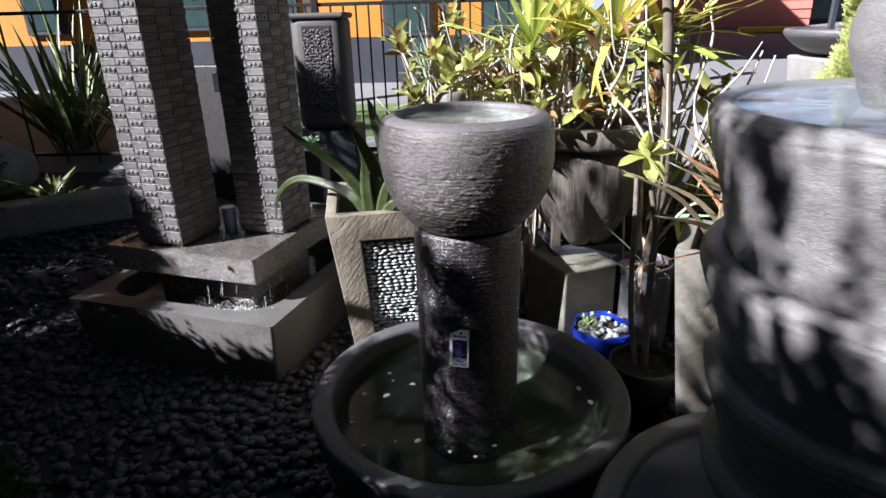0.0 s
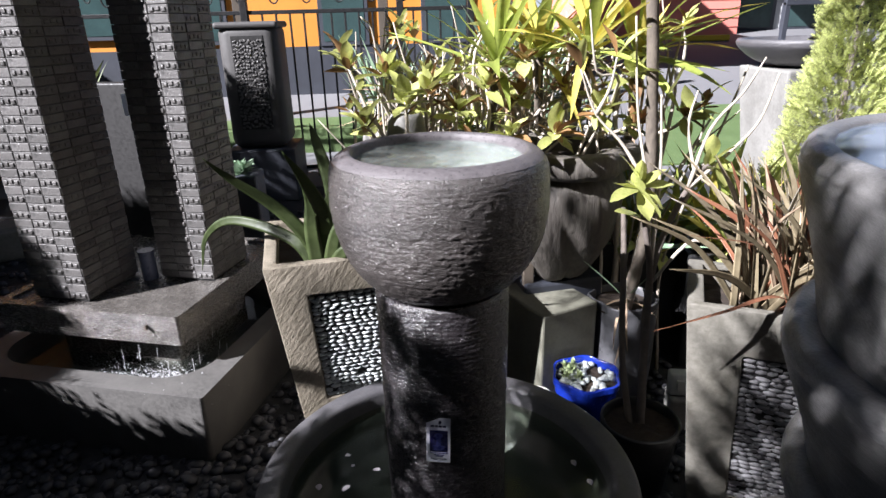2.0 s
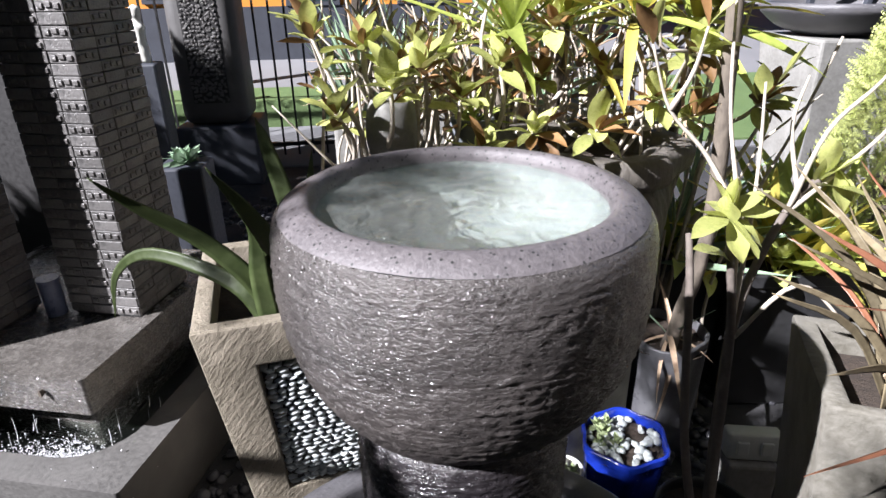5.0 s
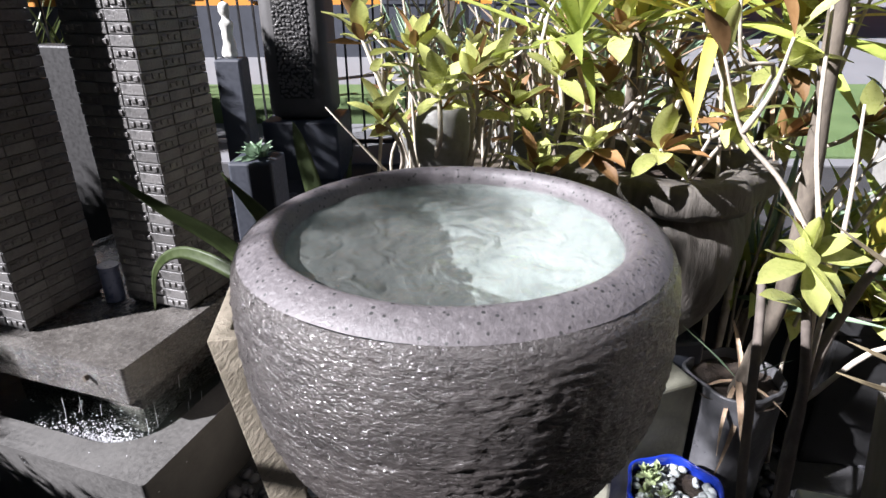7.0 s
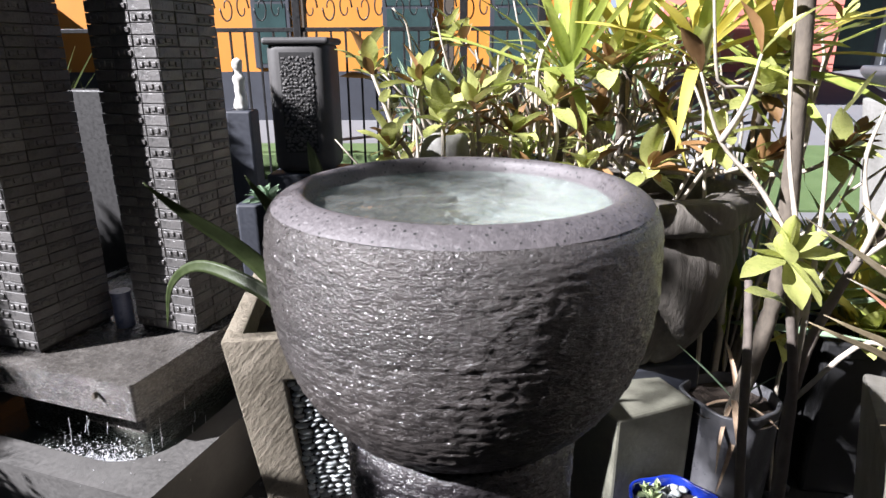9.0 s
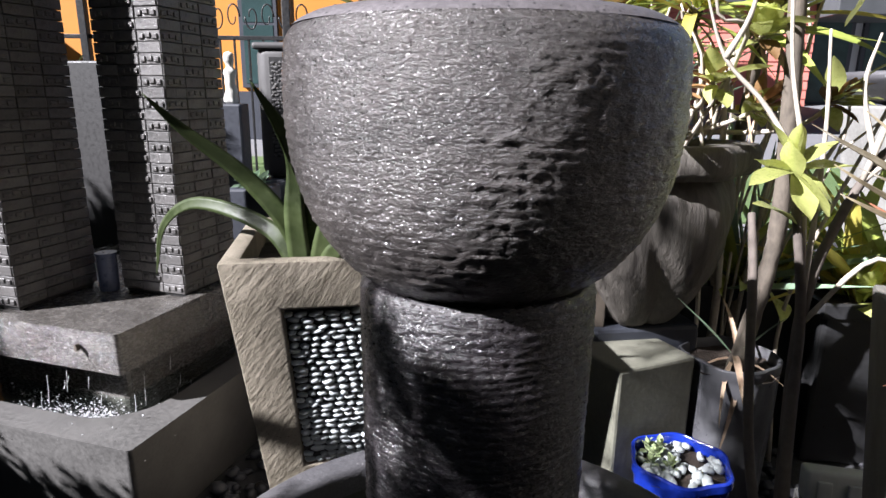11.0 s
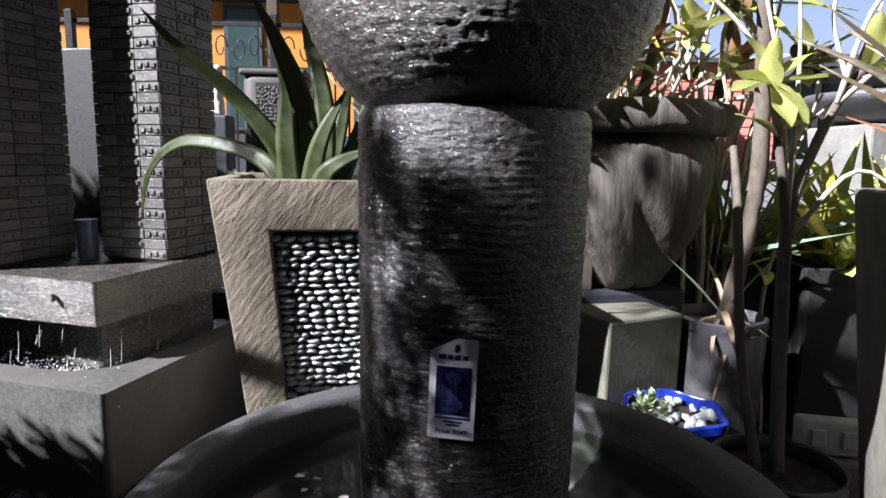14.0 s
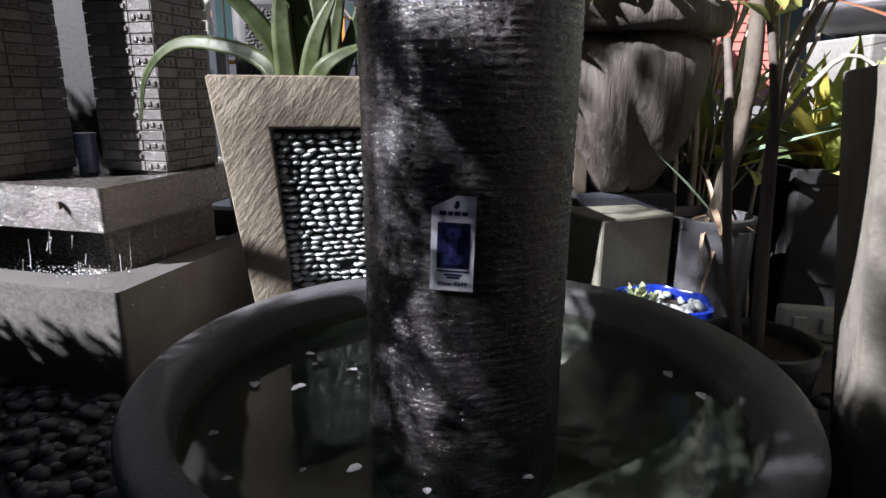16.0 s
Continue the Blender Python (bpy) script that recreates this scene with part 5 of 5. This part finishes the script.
for x, y, s in ((1.75, 2.35, 0.16), (2.05, 2.45, 0.2)):
    b = part("boulder", lathe(smooth_profile([(0.05, 0), (s, 0.08), (s * 1.1, 0.4), (s * 0.8, 0.72), (0.01, 0.8)], 5), 36, lambda x, y, z: 0.02 * noise.noise(Vector((x * 8, y * 8, z * 6))), 0.04), M["palestone"], smooth=True)
    b.location = (x, y, 0)
    tagged(b, "pale stone beside the conifer", "boulder")

# tall planter column by the fence
tc_ = thing("tall_planter", pose(-0.955, 4.85, 0), "tall stone planter with pebble inlay panel by the fence", "planter")
tc_.matrix_world = Matrix.Translation((-1.18, 5.53, 0.02)) @ Matrix.Diagonal((1.06, 1.06, 1.0, 1))
part("body", box(-0.215, 0.215, -0.2, 0.2, 0.44, 1.4, 0.08, 5), M["darkstone"], tc_, smooth=True, angle=60)
part("rim", box(-0.228, 0.228, -0.212, 0.212, 1.36, 1.41, 0.02, 3), M["darkstone"], tc_)
part("panel", box(-0.115, 0.115, -0.204, -0.196, 0.6, 1.31, 0.002), M["core"], tc_, "dark recessed panel")
rr = random.Random(41)
pbm = bmesh.new()
bmesh.ops.create_icosphere(pbm, subdivisions=1, radius=1)
pme = bpy.data.meshes.new("pebble")
pbm.to_mesh(pme)
pbm.free()
pme.materials.append(M["tile"])
for i in range(11):
    for k in range(24):
        piece("pebble", pme, tc_, pose(-0.1 + 0.02 * i + rr.uniform(-0.007, 0.007), -0.204, 0.62 + 0.028 * k + rr.uniform(-0.01, 0.01), 0, rr.uniform(-90, 90), 0) @ Matrix.Diagonal((rr.uniform(0.008, 0.013), 0.008, rr.uniform(0.009, 0.016), 1)))
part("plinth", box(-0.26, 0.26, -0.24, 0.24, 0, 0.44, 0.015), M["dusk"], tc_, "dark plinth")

st = part("garden_statue", lathe(smooth_profile([(0.06, 0.0), (0.075, 0.04), (0.05, 0.2), (0.065, 0.32), (0.035, 0.38), (0.055, 0.44), (0.05, 0.5), (0.005, 0.53)], 5), 24, lambda x, y, z: 0.015 * noise.noise(Vector((x * 20, y * 20, z * 12)))), M["white"], smooth=True)
st.matrix_world = pose(-1.2, 4.25, 1.02) @ Matrix.Scale(0.52, 4)
tagged(st, "small weathered white garden ornament on a block", "garden ornament")
# blocks take the dark paint colour in place of deeper shade
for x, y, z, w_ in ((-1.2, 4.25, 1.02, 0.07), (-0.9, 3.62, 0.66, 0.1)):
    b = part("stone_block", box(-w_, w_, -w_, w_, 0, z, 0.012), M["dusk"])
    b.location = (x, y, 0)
    tagged(b, "cut stone block coloured dark for the shade", "stone block")
clump("low_shrub", (-0.9, 3.62, 0.65), 26, 0.2, [leaf_mesh("leaf", 0.1, 0.04, 0.3, 0.3, M["greyleaf"], 5)], 19, "small leafy pot plant on a stone block", "shrub", (10, 80))
kb = part("stone_kerb", box(-0.75, 0.55, -0.14, 0.14, 0, 0.22, 0.03), M["palestone"])
kb.matrix_world = pose(-3.0, 4.1, 0, 0, 0, 32)
tagged(kb, "long weathered stone kerb lying on the pebbles", "kerb")
b = part("boulder", lathe(smooth_profile([(0.1, 0), (0.3, 0.1), (0.3, 0.35), (0.01, 0.55)], 5), 36, lambda x, y, z: 0.05 * noise.noise(Vector((x * 5, y * 5, z * 6))), 0.05), M["palestone"], smooth=True)
b.location = (-4.05, 5.0, 0)
tagged(b, "pale boulder at the foot of the flax", "boulder")

# ---- iron fence ----
fe = thing("iron_fence", pose(0, 5.86, 0.06), "black wrought iron fence with scrolled top", "fence")
for z in (0.12, 1.44, 1.78):
    part("rail", box(-4.6, 0.62, -0.012, 0.012, z - 0.016, z + 0.016, 0.003), M["iron"], fe)
x = -4.6
while x < 0.62:
    part("bar", box(x - 0.008, x + 0.008, -0.008, 0.008, 0.0, 1.44, 0.002), M["iron"], fe)
    x += 0.33 if x < -2.2 else 0.115
for x in (-2.92, -1.3, 0.0, 0.6):
    part("post", box(x - 0.03, x + 0.03, -0.03, 0.03, 0, 1.86, 0.004), M["iron"], fe)
for i in range(12):
    x = -2.6 + 0.27 * i
    for sg in (-1, 1):
        pts = [Vector((x + sg * (0.06 + (0.055 - 0.004 * k) * math.cos(k * 0.7)), 0, 1.6 + (0.11 - 0.008 * k) * math.sin(k * 0.7) * sg)) for k in range(10)]
        part("scroll", tube(pts, 0.007, 0.005, 5, 3), M["iron"], fe, smooth=True)
fr_ = thing("metal_railing", pose(3.5, 4.6, 0), "dark green metal railing beyond the conifer", "railing")
for z in (0.9, 1.46):
    part("rail", box(-0.9, 2.2, -0.02, 0.02, z - 0.02, z + 0.02, 0.004), M["dusk"], fr_)
for i in range(9):
    part("post", box(-0.9 + 0.38 * i, -0.865 + 0.38 * i, -0.017, 0.017, 0, 1.46, 0.003), M["dusk"], fr_)

# flax behind the fence
FL = [leaf_mesh("leaf", l, 0.06, d, 0.5, M["flax"], 9, 0.55) for l, d in ((1.3, 0.15), (1.1, 0.35), (1.5, 0.05))]
clump("flax", (-4.1, 6.3, 0.1), 60, 1.2, FL, 61, "tall green flax with sunlit strap leaves", "flax", (5, 45))
clump("flax", (-3.3, 6.25, 0.1), 46, 1.0, FL, 62, "tall green flax behind the iron fence", "flax", (5, 45), (0.6, 1.0))
clump("low_shrub", (-3.3, 4.6, 0.0), 60, 0.5, [leaf_mesh("leaf", 0.3, 0.05, 0.5, 0.4, M["flax"], 6)], 63, "dark green low shrub in shade", "shrub", (10, 85))

# ---- buildings ----
def house(name, m, label):
    return thing(name, m, label, "building")


oh = house("orange_house", pose(0, 9.6, 0.35), "bright orange house with dark window frames and base")
part("wall", box(-9, 1.9, 0, 3, 0.0, 5.0), M["orange"], oh)
part("base", box(-9.02, 1.92, -0.04, 0, 0.0, 0.75), M["dusk"], oh, "dark painted base")
part("wall_band", box(-9.02, 1.92, -0.03, 0, 2.55, 2.68), M["dusk"], oh, "dark band")
for x0, x1, z0, z1 in ((-2.95, -2.42, 0.8, 2.5), (-1.15, -0.45, 0.75, 2.4), (-4.6, -3.7, 0.9, 2.5), (0.3, 1.0, 0.75, 2.4), (-6.6, -6.0, 0.9, 2.5)):
    wi = part("window", box(x0, x1, -0.06, 0.02, z0, z1, 0.005), M["dusk"], oh, "dark window frame")
    part("pane", box(x0 + 0.06, x1 - 0.06, -0.066, -0.05, z0 + 0.06, (z0 + z1) / 2 - 0.02), M["glass"], wi)
    part("pane", box(x0 + 0.06, x1 - 0.06, -0.066, -0.05, (z0 + z1) / 2 + 0.02, z1 - 0.06), M["glass"], wi)
for x in (-1.9, -0.2, 1.3):
    part("veranda_post", box(x - 0.06, x + 0.06, -1.5, -1.38, 0, 2.6, 0.006), M["timber"], oh, "timber veranda post")
part("roof", box(-9.3, 2.2, -1.7, 3.2, 5.0, 5.2), M["roof"], oh)

rh = house("red_shed", pose(0, 15.0, 0.90), "coral red weatherboard shed on the asphalt")
part("wall", box(4.2, 7.95, 0.02, 3.5, 0, 2.2), M["red"], rh)
for k in range(11):
    bm = bmesh.new()
    z = 0.2 * k
    vs = [bm.verts.new(c) for c in ((4.2, 0, z), (7.95, 0, z), (7.95, 0.02, z + 0.2), (4.2, 0.02, z + 0.2), (4.2, 0.05, z), (7.95, 0.05, z), (7.95, 0.05, z + 0.2), (4.2, 0.05, z + 0.2))]
    for f in ((0, 1, 2, 3), (0, 4, 5, 1), (3, 2, 6, 7), (0, 3, 7, 4), (1, 5, 6, 2)):
        bm.faces.new([vs[i] for i in f])
    part("weatherboard", bm, M["red"], rh)
part("roof", box(4.0, 8.1, -0.2, 3.6, 2.2, 2.3), M["roof"], rh)

gh = house("grey_shop", pose(0, 15.6, 0.9), "pale grey shop front with dark glass doors and canopy")
part("wall", box(7.98, 24, 0.1, 4, 0, 2.6), M["greywall"], gh)
for i in range(7):
    d = part("door", box(8.15 + 1.25 * i, 9.2 + 1.25 * i, 0.02, 0.12, 0.02, 2.1, 0.01), M["dusk"], gh, "dark glazed door")
    part("pane", box(8.25 + 1.25 * i, 9.1 + 1.25 * i, 0.012, 0.03, 0.15, 2.0), M["glass"], d)
part("canopy", box(7.9, 24, -1.4, 4.2, 1.9, 2.35, 0.02), M["roof"], gh, "dark metal canopy")
ws = part("wheel_stop", box(-0.6, 0.6, -0.08, 0.08, 0, 0.12, 0.02), M["yellow"])
ws.matrix_world = pose(6.6, 14.0, rise(6.6, 14.0) + 0.01, 0, 0, -8)
tagged(ws, "yellow painted wheel stop on the asphalt", "wheel stop")

# ---- unseen plants added behind the camera to shade the low parts ----
def hedge(x, y, h, r, n, seed, size=0.12, low=0.0, clipped=False):
    th = thing("leafy_bush", pose(x, y, 0), "unseen dense leafy bush added to cast shade", "bush")
    part("trunk", tube([(0, 0, 0), (0.02, 0, h * 0.7)], 0.03, 0.015, 7), M["dstem"], th, smooth=True)
    c = piece("crown", sprays("crown", (0, 0, low), h - low, (lambda f: r * (1 if f < 0.95 else 0.75)) if clipped else (lambda f: r * math.sin(math.pi * min(1, 0.12 + 0.88 * f)) ** 0.5 + 0.03), n, size, M["hedge"], seed), th, Matrix.Identity(4))
    tagged(c, kind="stuff")
    return th


hedge(-3.5, 1.8, 2.45, 0.62, 9000, 1)
hedge(-2.6, 0.95, 1.6, 0.5, 8000, 2)
hedge(-1.75, 0.15, 1.4, 0.55, 8000, 3)
hedge(-1.36, 0.8, 0.92, 0.36, 6500, 6)
hedge(-1.5, 0.8, 1.88, 0.36, 1500, 7, 0.07, 1.3)
hedge(-1.7, 0.45, 2.1, 0.3, 900, 10, 0.08, 1.2)
hedge(-1.75, -0.5, 2.7, 0.55, 2300, 11)
hedge(-3.5, 3.5, 2.85, 0.5, 7000, 12)
hedge(-1.9, -0.02, 3.05, 0.28, 900, 8, 0.1, 1.9)
hedge(-2.2, 1.05, 2.9, 0.36, 520, 9, 0.1, 2.42)
hedge(-1.75, -0.5, 3.1, 0.6, 480, 4, 0.15, 1.5)
hedge(-3.9, 2.9, 2.2, 0.6, 7000, 5)
hedge(-5.4, 4.8, 2.9, 0.8, 7000, 13)

for i, (x, y, h) in enumerate(((-2.2, 1.08, 1.2), (-2.62, 1.34, 1.18), (-3.05, 1.5, 1.16))):
    hedge(x, y, h, 0.36, 9000, 21 + i, 0.11, 0.0, True)
hedge(-3.95, 3.7, 3.1, 0.45, 7000, 30, 0.12, 0.3, True)
hedge(-1.75, -0.27, 2.46, 0.42, 8000, 31, 0.11, 0.3, True)
hedge(-1.8, 0.68, 1.4, 0.32, 7000, 33, 0.11, 0.0, True)
# an unseen low bough, added to throw a bar of shade over the pebble planter
bough = thing("leafy_bush", pose(-2.35, 1.15, 0), "unseen thin bush added so its bare bough casts shade", "bush")
part("trunk", tube([(0, 0, 0), (0.01, 0.02, 1.0), (0.0, 0.02, 1.82)], 0.03, 0.02, 7), M["dstem"], bough, smooth=True)
part("branch", tube([(0.0, 0.02, 1.81), (0.5, 0.115, 1.62), (0.98, 0.20, 1.435)], 0.022, 0.018, 8), M["dstem"], bough, smooth=True)

# ---- unseen walls added to close the yard and block skylight ----
for nm, dims in (("wall_south", (-7.2, 2.7, -2.4, -2.2, 0, 4.4)), ("wall_west", (-7.2, -7.0, -2.2, 9.0, 0, 3.0)), ("wall_east", (2.5, 2.7, -2.2, 1.4, 0, 5.0))):
    tagged(part(nm, box(*dims), M["timber"]), "unseen dark timber wall added to block skylight", "wall", kind="structure")
